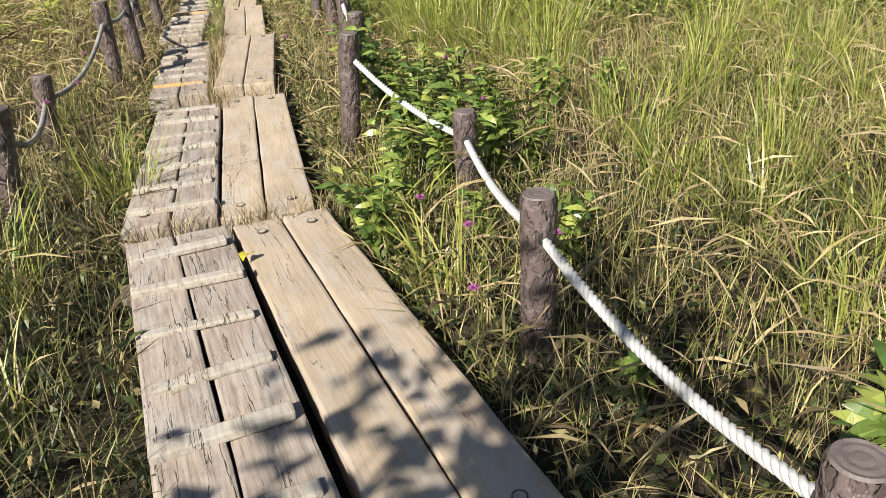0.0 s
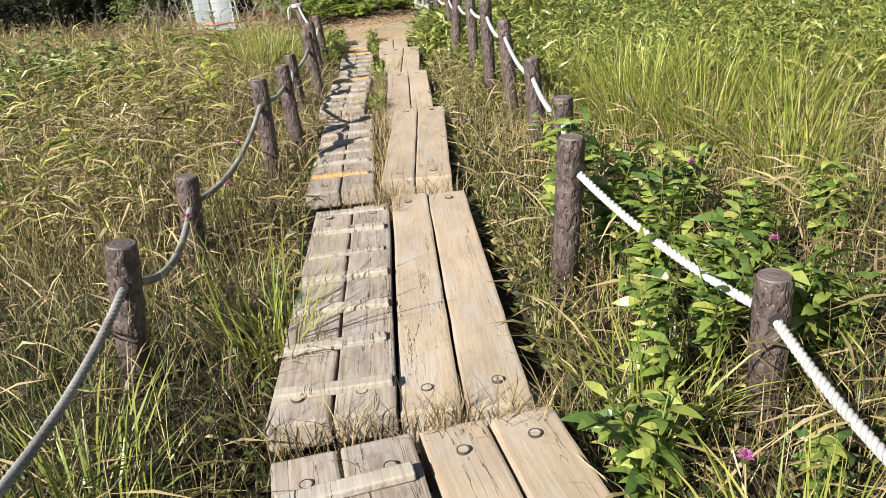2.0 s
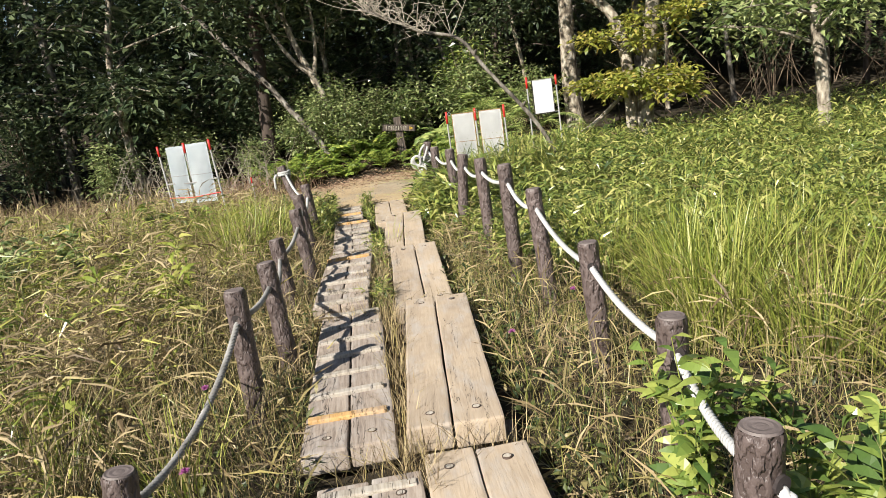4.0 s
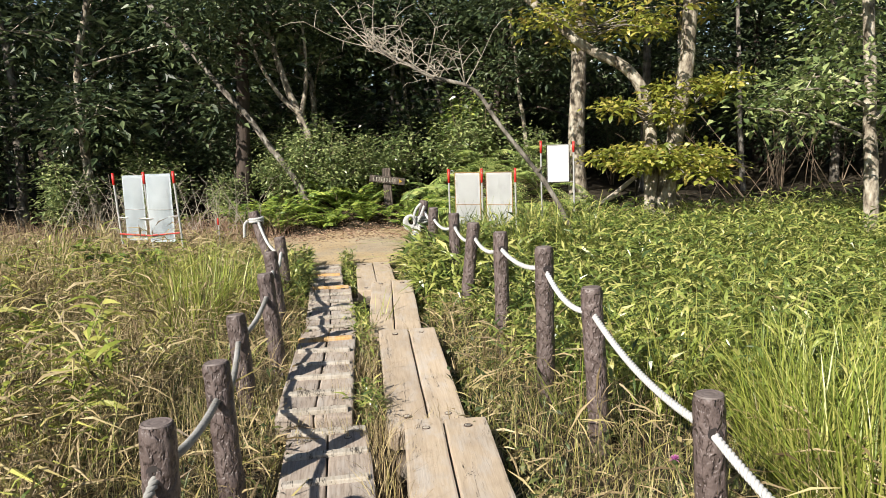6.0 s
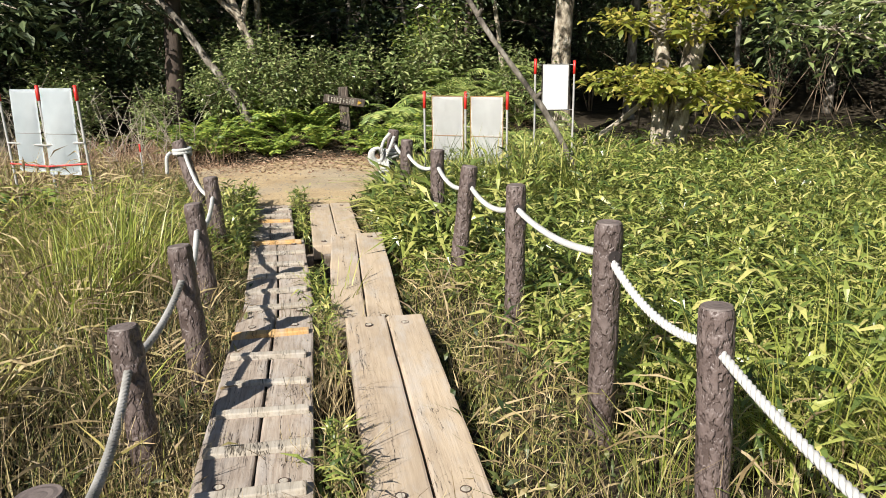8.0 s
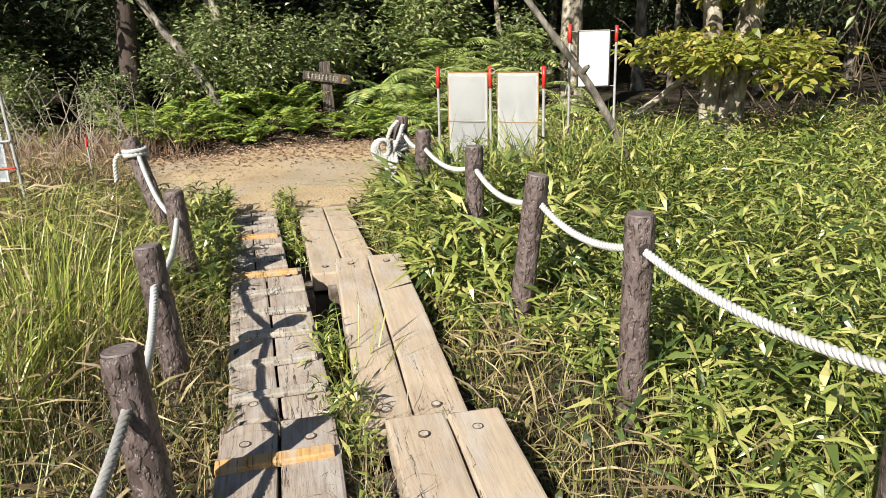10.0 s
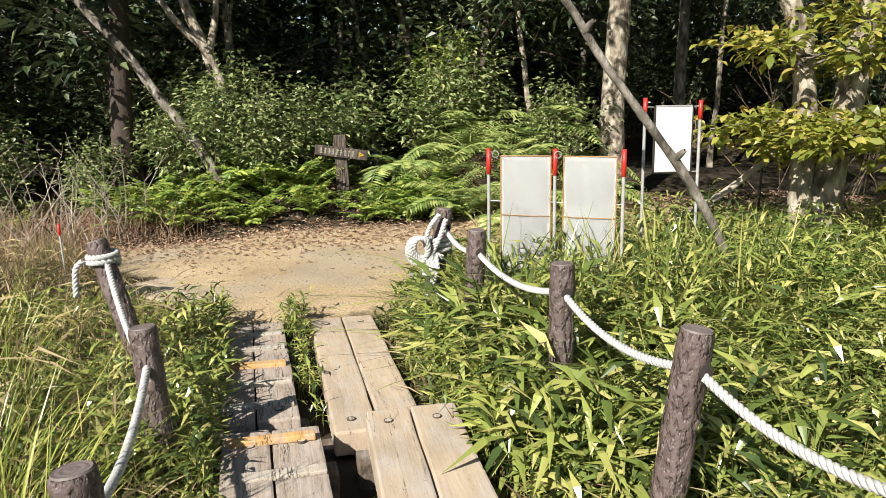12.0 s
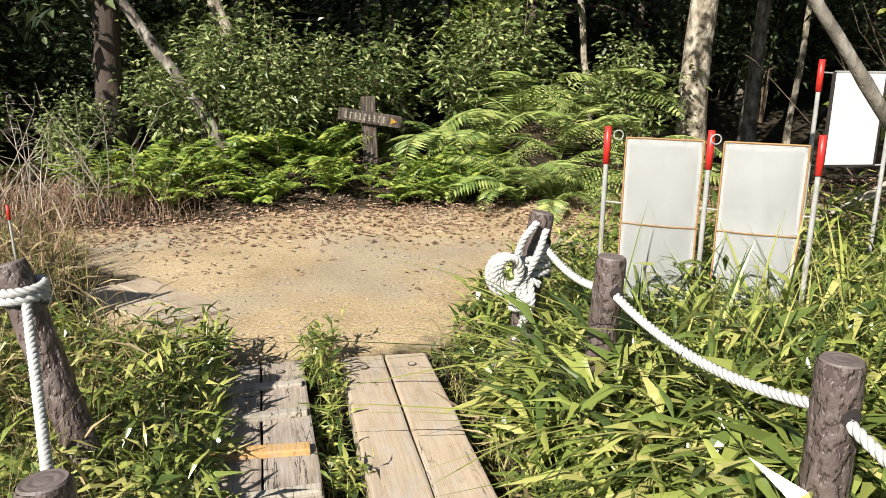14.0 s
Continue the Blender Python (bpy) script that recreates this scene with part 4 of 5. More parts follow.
# trees that stand out
tree("pale_trunk_tree", "slim pale-barked tree forking upward at the edge of the wood", [(-5.62, 17.3, 0.0), (-5.72, 17.3, 1.0), (-5.98, 17.3, 1.9), (-6.25, 17.35, 2.6), (-6.5, 17.4, 3.6), (-6.4, 17.5, 6.0)], 0.085, 0.04, BARK_PALE, WOODS, 8, 1.8, 40, 0.3, 0.11, 0.75, 1.0, 21,
     extra=[([(-5.98, 17.3, 1.95), (-6.35, 17.2, 2.35), (-6.75, 17.2, 3.2), (-7.1, 17.2, 4.6)], 0.055, 0.02), ([(-6.0, 17.3, 1.85), (-5.88, 17.45, 2.7), (-5.95, 17.5, 4.2)], 0.05, 0.02)])
tree("dark_trunk_tree", "thick dark reddish-barked tree trunk standing in shade", [(-7.15, 17.4, -0.1), (-7.15, 17.4, 1.5), (-7.05, 17.4, 3.5), (-7.0, 17.5, 8.0)], 0.15, 0.09, BARK_DARK, WOODS, 9, 2.4, 60, 0.4, 0.15, 0.6, 1.0, 22)
tree("leaning_trunk_tree", "grey bare trunk leaning sharply across the wood", [(-5.75, 17.0, 0.25), (-6.2, 17.0, 1.05), (-6.9, 17.05, 1.95), (-7.6, 17.1, 2.8), (-8.9, 17.2, 4.3)], 0.062, 0.04, BARK_GREY, WOODS, 2, 1.0, 10, 0.3, 0.1, 0.9, 1.0, 23)
tree("grey_trunk_tree", "straight pale grey tree trunk rising behind ferns", [(-1.10, 17.9, 0.1), (-1.10, 17.9, 1.8), (-1.02, 17.9, 3.6), (-0.9, 18.0, 8.0)], 0.165, 0.10, BARK_PALE, WOODS, 8, 2.6, 70, 0.45, 0.14, 0.62, 1.0, 24)
for k, (x, y, dx) in enumerate([(-3.5, 20.2, -0.9), (-3.15, 20.6, -0.5), (-3.8, 20.8, -0.3), (-1.9, 19.6, -0.6), (-2.6, 21.0, 0.2), (-4.4, 20.4, -0.6), (-5.0, 19.9, 0.3), (0.9, 20.6, 0.2), (2.2, 20.0, -0.2)]):
    tree("thin_trunk_tree", "thin pale bare-stemmed tree leaning in the dark wood", [(x, y, 0.2), (x + dx * 0.35, y, 1.6), (x + dx * 0.6, y, 3.0), (x + dx * 1.3, y + 0.2, 6.5)], 0.06 - 0.004 * (k % 4), 0.03, (BARK_GREY, BARK_PALE)[k % 2], WOODS, 5, 1.5, 30, 0.3, 0.13, 0.6, 1.0, 40 + k, 0.5, 8, "thin leaning trees")

# dead branch leaning over the sheets
dead = tagged(new("dead_branch"), "bare grey knobbly dead trunk leaning over the sheet stands", "branch")
P = trunk_line([(-1.02, 12.62, -0.2), (-1.33, 12.6, 0.50), (-1.69, 12.6, 1.07), (-2.07, 12.6, 1.63), (-2.34, 12.6, 1.95), (-2.78, 12.6, 2.10), (-3.2, 12.62, 2.36), (-3.55, 12.65, 2.5)], 46, 0.03, 9)
V, F = bark_tube(P, 0.030, 0.015, 12, 4.0, 0.18)
raw("trunk", V, F, BARK_GREY, dead, True)
pieces = []
r = random.Random(12)
for k in range(40):
    b = P[r.randint(27, 45)]
    a = np.array([r.uniform(-1.0, 0.5), r.uniform(-0.5, 0.5), r.uniform(-0.1, 0.9)])
    L = r.uniform(0.3, 0.95)
    e = b + a * L
    line = smooth_line([b, b + a * L * 0.5 + np.array([0, 0, r.uniform(-.08, .1)]), e], 8)
    pieces.append(tube(line, np.linspace(0.0075, 0.002, 8), 5))
    for j in range(4):
        c = line[r.randint(3, 7)]
        g = c + np.array([r.uniform(-.8, .5), r.uniform(-.4, .4), r.uniform(-.3, .6)]) * L * 0.5
        pieces.append(tube(np.array([c, (c + g) / 2 + np.array([0, 0, 0.02]), g]), [0.005, 0.0035, 0.0015], 4))
V, F = merge(pieces)
tagged(raw("twig", V, F, TWIG_PALE, dead, True), kind="stuff")
for k in (12, 21):
    a = P[k]
    V, F = bark_tube(np.array([a, a + np.array([0.03, -0.04, 0.04]), a + np.array([0.045, -0.055, 0.055])]), 0.022, 0.012, 8, k)
    raw("knob", V, F, BARK_GREY, dead, True)
pale = tagged(new("fallen_pole"), "pale peeled fallen branch propped behind the whiteboard", "branch")
V, F = bark_tube(trunk_line([(-1.35, 14.5, 0.1), (-1.08, 14.6, 0.33), (-0.64, 14.6, 0.62), (-0.29, 14.6, 0.91)], 18, 0.02, 3), 0.035, 0.028, 8, 1.0)
raw("stem", V, F, TWIG_PALE, pale, True)
V, F = bark_tube(trunk_line([(-0.29, 14.6, 0.91), (-0.07, 14.62, 0.79), (0.2, 14.7, 0.5)], 10, 0.02, 5), 0.030, 0.018, 8, 2.0)
raw("bent_limb", V, F, BARK_GREY, pale, True)

# oak with two stems and low leafy boughs
oak = tagged(new("oak_tree"), "twin-stemmed pale-barked oak with low sprays of yellowing leaves", "tree")
stems = [trunk_line([(-0.02, 14.25, -0.2), (-0.02, 14.25, 0.7), (0.1, 14.25, 1.5), (0.22, 14.2, 2.6), (0.4, 14.2, 5.5)], 30, 0.03, 1), trunk_line([(-0.22, 14.3, -0.2), (-0.22, 14.32, 0.8), (-0.28, 14.35, 1.7), (-0.5, 14.4, 2.2), (-1.1, 14.4, 2.6), (-2.0, 14.5, 3.4)], 34, 0.03, 2)]
for P, r0, r1 in ((stems[0], 0.125, 0.08), (stems[1], 0.10, 0.05)):
    V, F = bark_tube(P, r0, r1, 18, 3.0, 0.13)
    raw("trunk", V, F, BARK_PALE, oak, True)
r = random.Random(77)
# the last two sprays, high and unseen, are added to shade the wood behind
SPRAYS = [((-0.05, 14.1, 0.98), 0.95, 0.30, 30), ((-0.3, 14.2, 1.55), 0.6, 0.35, 7), ((0.3, 14.15, 1.85), 0.75, 0.35, 9), ((0.3, 14.2, 3.1), 1.3, 0.5, 10), ((-0.9, 14.3, 2.75), 1.2, 0.35, 14), ((0.35, 14.2, 4.4), 1.6, 0.6, 9), ((-1.9, 14.4, 3.6), 1.4, 0.4, 14), ((0.4, 14.3, 5.2), 2.6, 0.9, 34), ((-1.6, 14.6, 5.0), 2.1, 0.7, 26)]
pieces, tips = [], []
for (cx, cy, cz), reach, rise, count in SPRAYS:
    for k in range(count):
        a = 2 * math.pi * (k + r.random()) / count
        L = reach * r.uniform(0.5, 1.0)
        e = np.array([cx + math.cos(a) * L, cy + math.sin(a) * L, cz + rise * r.uniform(-0.3, 0.8) - 0.05])
        b = np.array([cx, cy, cz + r.uniform(-0.1, 0.1)])
        line = smooth_line([b, (b + e) / 2 + np.array([0, 0, 0.08]), e], 9)
        pieces.append(tube(line, np.linspace(0.012, 0.003, 9), 5))
        tips += [line[4], line[5], line[6], line[7], line[8], line[8]]
V, F = merge(pieces)
tagged(raw("bough", V, F, BARK_GREY, oak, True), kind="stuff")
V, F = foliage(tips, 12, 0.08, 0.112, r, 0.6, 0.42, 0.25, rounded=True)
tagged(raw("crown", V, F, OAK, oak), kind="stuff")
tree("edge_tree", "pale-trunked broadleaved tree at the edge of the meadow", [(2.10, 13.3, -0.2), (2.08, 13.3, 0.8), (2.03, 13.3, 1.7), (1.95, 13.3, 3.2), (1.95, 13.4, 6.0)], 0.085, 0.05, BARK_PALE, SHRUB, 20, 1.5, 34, 0.2, 0.11, 0.42, 1.0, 91, 0.3)

# unseen tall trees, added only to shade the trail's far side
for k, (x, y) in enumerate([(6.5, 15.0), (9.0, 13.6)]):
    tree("tall_edge_tree", "unseen tall tree added to shade the trail's far side", [(x, y, -0.2), (x + 0.2, y, 2.5), (x + 0.3, y - 0.3, 5.0), (x + 0.2, y - 0.5, 8.5)], 0.14, 0.06, BARK_GREY, WOODS, 16, 2.4, 46, 0.36, 0.15, 0.4, 1.0, 120 + k, 0.3, 12, "tall trees at the edge")
# far woods on the slope behind
n = 15000
fx, fy = rng.uniform(-45, 45, n), rng.uniform(27, 44, n)
fz = ground_z(fx, fy) + rng.uniform(0, 9, n) * rng.uniform(0.3, 1, n)
V, F = leaves(np.stack([fx, fy, fz], 1), rng.normal(0, 1, (n, 3)), rng.uniform(0.4, 0.9, n), rng.uniform(0.3, 0.55, n), plain=True)
tagged(raw("far_woods", V, F, WOODS), "dense foliage of the wood further back, colour darkened for shade", "woods", kind="stuff")
# bare brushwood on the right
brush = []
r = random.Random(55)
for k in range(40):
    x, y = r.uniform(0.8, 5.5), r.uniform(17.4, 18.8)
    h = r.uniform(0.8, 2.3)
    lean = np.array([r.uniform(-.95, .95), r.uniform(-.4, .4), 1.0]) * h
    b = np.array([x, y, -0.1])
    line = smooth_line([b, b + lean * 0.5 + np.array([r.uniform(-.06, .06), 0, 0]), b + lean], 8)
    brush.append(tube(line, np.linspace(0.010, 0.003, 8), 5))
    for j in range(3):
        c = line[r.randint(3, 7)]
        g = c + np.array([r.uniform(-.4, .4), r.uniform(-.3, .3), r.uniform(.1, .5)]) * h * 0.4
        brush.append(tube(np.array([c, (c + g) / 2, g]), [0.004, 0.003, 0.001], 4))
V, F = merge(brush)
tagged(raw("brushwood", V, F, TWIG), "thicket of bare brown upright stems", "brushwood", kind="stuff")


brush = []
for k in range(95):
    x, y = r.uniform(-9.8, -6.4), r.uniform(14.6, 16.6)
    h = r.uniform(0.35, 1.15)
    lean = np.array([r.uniform(-.8, .8), r.uniform(-.5, .5), 1.0]) * h
    b = np.array([x, y, -0.12])
    line = smooth_line([b, b + lean * 0.5 + np.array([r.uniform(-.08, .08), 0, 0]), b + lean], 7)
    brush.append(tube(line, np.linspace(0.008, 0.0025, 7), 4))
    for j in range(5):
        c = line[r.randint(2, 6)]
        g = c + np.array([r.uniform(-.5, .5), r.uniform(-.3, .3), r.uniform(-.05, .45)]) * h * 0.55
        brush.append(tube(np.array([c, (c + g) / 2, g]), [0.0035, 0.0025, 0.001], 4))
V, F = merge(brush)
tagged(raw("brushwood", V, F, TWIG_PALE), "low thicket of dry pale brown twigs beyond the trail", "brushwood", kind="stuff")


# ---- ferns ----
def frond_mesh(name, length, pairs, fine, seed, arch=150.0, material=FERN):
    """An arching frond: rachis with paired pinnae, each cut into pinnules."""
    r = random.Random(seed)
    t = np.linspace(0, 1, pairs + 6)
    bend = np.radians(86.0 - arch * t ** 0.9)
    ds = length / (len(t) - 1)
    spine = np.stack([np.zeros_like(t), np.cumsum(np.cos(bend)) * ds, np.cumsum(np.sin(bend)) * ds], 1)
    spine -= spine[0]
    V0, F0 = tube(spine, np.linspace(0.006, 0.0015, len(t)), 4)
    base, dirs, L, W = [], [], [], []
    for k in range(3, len(t) - 1):
        u = (k - 3) / (pairs + 2)
        reach = length * 0.21 * math.sin(math.pi * min(1, 0.16 + 0.84 * u)) ** 0.8
        tang = spine[k + 1] - spine[k - 1]
        tang /= np.linalg.norm(tang)
        for sgn in (-1, 1):
            d = np.array([sgn, 0, 0]) * 0.92 + tang * 0.38 + np.array([0, 0, -0.12])
            d /= np.linalg.norm(d)
            if not fine:
                base.append(spine[k]); dirs.append(d); L.append(reach * r.uniform(0.85, 1.1)); W.append(length / pairs * 0.72)
            else:
                m = 6
                for j in range(m):
                    f = (j + 0.7) / m
                    q = spine[k] + d * reach * f + np.array([0, 0, -0.12 * reach * f * f])
                    for s2 in (-1, 1):
                        dd = d * 0.45 + s2 * tang * 0.9
                        base.append(q); dirs.append(dd); L.append(length / pairs * 0.46 * (1.15 - 0.8 * f)); W.append(reach / m * 0.7)
                base.append(spine[k] + d * reach * 0.9); dirs.append(d); L.append(reach * 0.15); W.append(0.006)
    V, F = leaves(np.array(base), np.array(dirs), np.array(L), np.array(W), 0.05, 0.08)
    Vm, Fm = merge([(V0, F0), (V, F)])
    me_ob = raw(name, Vm, Fm, material)
    me = me_ob.data
    bpy.data.objects.remove(me_ob)
    return me


FRONDS = [frond_mesh("frond", 0.95, 26, False, 1, 122.0), frond_mesh("frond", 0.85, 15, True, 2, 140.0), frond_mesh("frond", 0.62, 12, False, 3, 78.0, FERN_BRIGHT), frond_mesh("frond", 0.5, 10, False, 4, 66.0, FERN_BRIGHT)]


def fern(x, y, kinds, count, scale, label, seed, tilt=8):
    r = random.Random(seed)
    root = tagged(new("fern"), label, "fern", "ferns along the trail")
    root.matrix_basis = pose(x, y, float(ground_z(x, y)) - 0.01, 0, 0, r.uniform(0, 360))
    for k in range(count):
        s = scale * r.uniform(0.7, 1.15)
        m = pose(0, 0, 0.0, r.uniform(-20 - tilt, 12), r.uniform(-14, 14), 360 * k / count + r.uniform(-18, 18)) @ Matrix.Scale(s, 4)
        share("frond", FRONDS[r.choice(kinds)], root, m)
    return root


for i, (x, y) in enumerate([(-4.72, 17.0), (-4.1, 17.05), (-4.95, 17.2), (-4.4, 17.0)]):
    fern(x, y, (2, 3), 7, 0.75, "low bright green sword fern at the signpost's foot", 660 + i, -8)
BIG = "large arching feathery green fern beside the trail"
SMALL = "low bright green sword fern on the trail's bank"
r = random.Random(31)
for i, (x, y, s) in enumerate([(-2.75, 16.95, 1.05), (-2.25, 17.0, 1.2), (-1.75, 16.95, 1.1), (-2.5, 17.5, 1.35), (-1.75, 17.6, 1.35), (-3.25, 17.6, 1.15), (-2.0, 18.2, 1.5), (-2.9, 18.1, 1.45), (-3.75, 18.0, 1.2), (-1.3, 17.2, 1.0), (-3.4, 18.8, 1.45), (-0.55, 15.0, 0.5), (-4.4, 18.4, 1.1), (-0.9, 15.2, 0.45), (-2.4, 18.7, 1.5), (-2.95, 16.75, 0.95), (-2.6, 16.65, 1.05)]):
    fern(x, y, (0, 0, 1), 8, s, BIG, 500 + i, 12)
for i in range(74):
    if i < 44:
        x = r.uniform(-6.9, -4.7)
        y = 16.12 + 0.3 * abs(math.sin(2.1 * x)) + r.random() ** 1.5 * 1.0 + max(0.0, x + 5.1) * 1.3
    elif i < 62:
        x = r.uniform(-4.1, -2.9)
        y = 16.72 + r.random() * 0.8
    else:
        x = r.uniform(-9.5, -7.0)
        y = 16.2 + r.random() * 1.2
    fern(x, y, (2, 3), 8, r.uniform(0.6, 1.25), SMALL, 600 + i, 10)
lime_shrub = leafy("edge_shrub", "yellow-green broad-leaved shrub catching the sun at the wood's edge", BROAD, 1500, 0.6, 2.3, 0.10, 455, 9, group="shrubs at the wood's edge")
lime_shrub.location = (-3.35, 19.3, float(ground_z(-3.35, 19.3)))
# ---- meadow ----
def scatter(n, y0, y1, spread, side=0, power=1.6, gap=0.50):
    """Random places beside the boardwalk, thinner with distance from it."""
    y = rng.uniform(y0, y1, n)
    d = gap + spread * rng.random(n) ** power
    s = np.where(rng.random(n) < 0.5, -1.0, 1.0) if side == 0 else np.full(n, float(side))
    x = mid_x(y) + s * d * 1.04
    return x, y


def plant(x, y, keep):
    x, y = x[keep], y[keep]
    return np.stack([x, y, ground_z(x, y)], 1)


def patchy(x, y, f, seed=0.0):
    """Smooth pseudo-random field from 0 to 1."""
    v = np.sin(f * x + 1.3 + seed) * np.cos(f * 0.8 * y - 0.7 + seed) + np.sin(f * 1.9 * y + 0.6 * f * x + 2 * seed) * 0.6 + np.sin(f * 3.1 * x - f * 2.3 * y + seed) * 0.35
    return np.clip(0.5 + v / 3.2, 0, 1)


def thin(x, y):
    """Keeps plants off the trail and away from posts' feet on the boards."""
    return sand_dist(x, y) > 0.02 + 0.25 * patchy(x, y, 3.0)


# low herbage close to the soil
n = 125000
x, y = scatter(n, -2.0, 15.5, 8.5, 0, 1.7, 0.43)
b = plant(x, y, thin(x, y) & (rng.random(n) < np.where(x < mid_x(y), np.clip((mid_x(y) - x - 0.2) / 2.2, 0.32, 1), np.clip((x - mid_x(y) - 0.2) / 1.2, 0.5, 1))) & ~((y < 13.1) & (np.abs(x - mid_x(y)) < 0.46)))
b[:, 2] += rng.uniform(0.0, 0.20, len(b)) * rng.random(len(b)) ** 0.6
m = len(b)
V, F = leaves(b, np.stack([rng.normal(0, 1, m), rng.normal(0, 1, m), rng.uniform(0.1, 1.4, m)], 1), rng.uniform(0.035, 0.085, m), rng.uniform(0.010, 0.026, m))
tagged(raw("low_herbage", V, F, HERB), "tangled low green and brown marsh herbs between the grasses", "herbage", kind="stuff")


def grass(name, label, material, n, y0, y1, spread, side, hmin, hmax, lean, width, want, segs=2, power=1.6, gap=0.5):
    x, y = scatter(n, y0, y1, spread, side, power, gap)
    keep = thin(x, y) & (want(x, y) > rng.random(n))
    b = plant(x, y, keep)
    m = len(b)
    edge = np.clip((np.abs(b[:, 0] - mid_x(b[:, 1])) - 0.42) / 0.7, 0.0, 1.0)
    h = rng.uniform(hmin, hmax, m) * (0.42 + 0.58 * edge)
    V, F = blades(b, h, h * rng.uniform(0.1, lean, m), rng.uniform(0.6, 1.3, m) * width, segs)
    return tagged(raw(name, V, F, material), label, "grass", kind="stuff")


def sasa_zone(x, y):
    right = np.clip((x - mid_x(y) - 0.5 - 0.35 * np.clip((11.0 - y) / 1.5, 0, 1)) / 0.4, 0, 1)
    return right * np.clip((y - 8.3 + 2.2 * (patchy(x, y, 0.9) - 0.5) + 0.25 * (x - mid_x(y))) / 2.0, 0, 1)


def near_left(x, y):
    return np.where(x < mid_x(y), np.clip((4.9 - y) / 1.5, 0, 1), 0.0)


def dry_zone(x, y):
    left = x < mid_x(y)
    return np.where(left, 0.2 + 0.8 * np.clip((y - 2.6) / 2.0, 0, 1) * np.clip((11.5 - y) / 3.0, 0.15, 1), 0.18 + 0.17 * np.clip((y - 1.5) / 2.5, 0, 1)) * (0.35 + 0.65 * patchy(x, y, 1.4, 2.0))


grass("meadow_grass", "yellow-green marsh grass along both sides of the boardwalk", GRASS, 72000, -2, 15, 4.6, 0, 0.14, 0.44, 1.3, 0.0065, lambda x, y: (1 - 0.8 * sasa_zone(x, y)) * (1 - 0.4 * dry_zone(x, y)) * (1 - 0.8 * near_left(x, y)) * (0.3 + 0.7 * patchy(x, y, 3.4, 8.0)))
grass("dark_sedge", "dark green sedge left of the boards, thickest near their start", HERB, 16000, -1, 12, 1.6, -1, 0.14, 0.42, 1.2, 0.007, lambda x, y: 0.25 + 0.75 * near_left(x, y), 3, 1.1, 0.46)
grass("meadow_grass", "yellow-green marsh grass further out in the meadow", GRASS, 60000, 1, 15.5, 11.0, 0, 0.18, 0.46, 1.3, 0.010, lambda x, y: (1 - 0.75 * sasa_zone(x, y)), power=1.0, gap=2.0)
grass("dry_grass", "straw-coloured dry grass stalks in the meadow", GRASS_DRY, 60000, -2, 15, 6.0, 0, 0.12, 0.42, 1.5, 0.0052, lambda x, y: dry_zone(x, y) * (1 - 0.85 * sasa_zone(x, y)) * (1 - 0.6 * near_left(x, y)), power=1.3)
grass("dry_grass", "matted straw bent over the soil between living grass", GRASS_DRY, 38000, -2, 14, 6.0, 0, 0.05, 0.18, 2.4, 0.0046, lambda x, y: (0.35 + 0.65 * patchy(x, y, 1.9, 4.0)) * (1 - 0.6 * sasa_zone(x, y)) * (1 - 0.7 * near_left(x, y)))

grass("tall_dry_grass", "reddish straw and dead stems at the trail's narrow end", LITTER, 9000, 13.2, 16.6, 6.5, -1, 0.15, 0.6, 1.3, 0.008, lambda x, y: (x < -5.8) * 0.9, 3, 0.9, 1.6)


def far_left(x, y):
    return np.clip((-5.7 - x + 0.25 * (y - 10)) / 1.2, 0, 1)


grass("tall_dry_grass", "tall straw and green reeds standing in the far meadow", GRASS_DRY, 11000, 6.0, 13.6, 7.5, -1, 0.45, 1.0, 0.7, 0.010, lambda x, y: far_left(x, y) * (0.3 + 0.7 * patchy(x, y, 1.2, 1.0)), 3, 0.8, 2.4)
grass("tall_green_grass", "tall green reeds standing in the far meadow", GRASS, 8000, 6.0, 13.2, 6.5, -1, 0.4, 0.8, 0.8, 0.011, lambda x, y: far_left(x, y) * (0.3 + 0.7 * patchy(x, y, 1.2, 3.0)), 3, 0.8, 2.4)
# broken stems lying across each other
n = 44000
x, y = scatter(n, -1.5, 14.5, 6.5, 0, 1.4, 0.5)
k = thin(x, y) & (rng.random(n) > 0.75 * sasa_zone(x, y)) & (rng.random(n) < np.where(x < mid_x(y), np.clip((y - 1.8) / 3.0, 0.06, 1), np.clip(0.2 + 0.12 * y, 0.3, 0.7)))
b = plant(x, y, k)
m = len(b)
b[:, 2] += 0.02 + 0.34 * rng.random(m) ** 1.3 * np.clip((np.abs(b[:, 0] - mid_x(b[:, 1])) - 0.42) / 0.6, 0.15, 1)
L = rng.uniform(0.08, 0.30, m)
V, F = leaves(b, np.stack([rng.normal(0, 1, m), rng.normal(0, 1, m), rng.normal(0.25, 0.55, m)], 1), L, rng.uniform(0.0025, 0.0055, m), 0.1, 0.12, 0.5)
tagged(raw("tangled_stems", V, F, GRASS_DRY), "tangle of broken dry stems lying through the meadow", "grass", kind="stuff")
grass("seed_stalks", "thin wiry seed stalks rising above the grass", GRASS_DRY, 4500, 0.8, 13.0, 1.6, -1, 0.35, 0.7, 0.6, 0.0032, lambda x, y: 0.9 - 0.65 * near_left(x, y), 3, 1.2, 0.52)
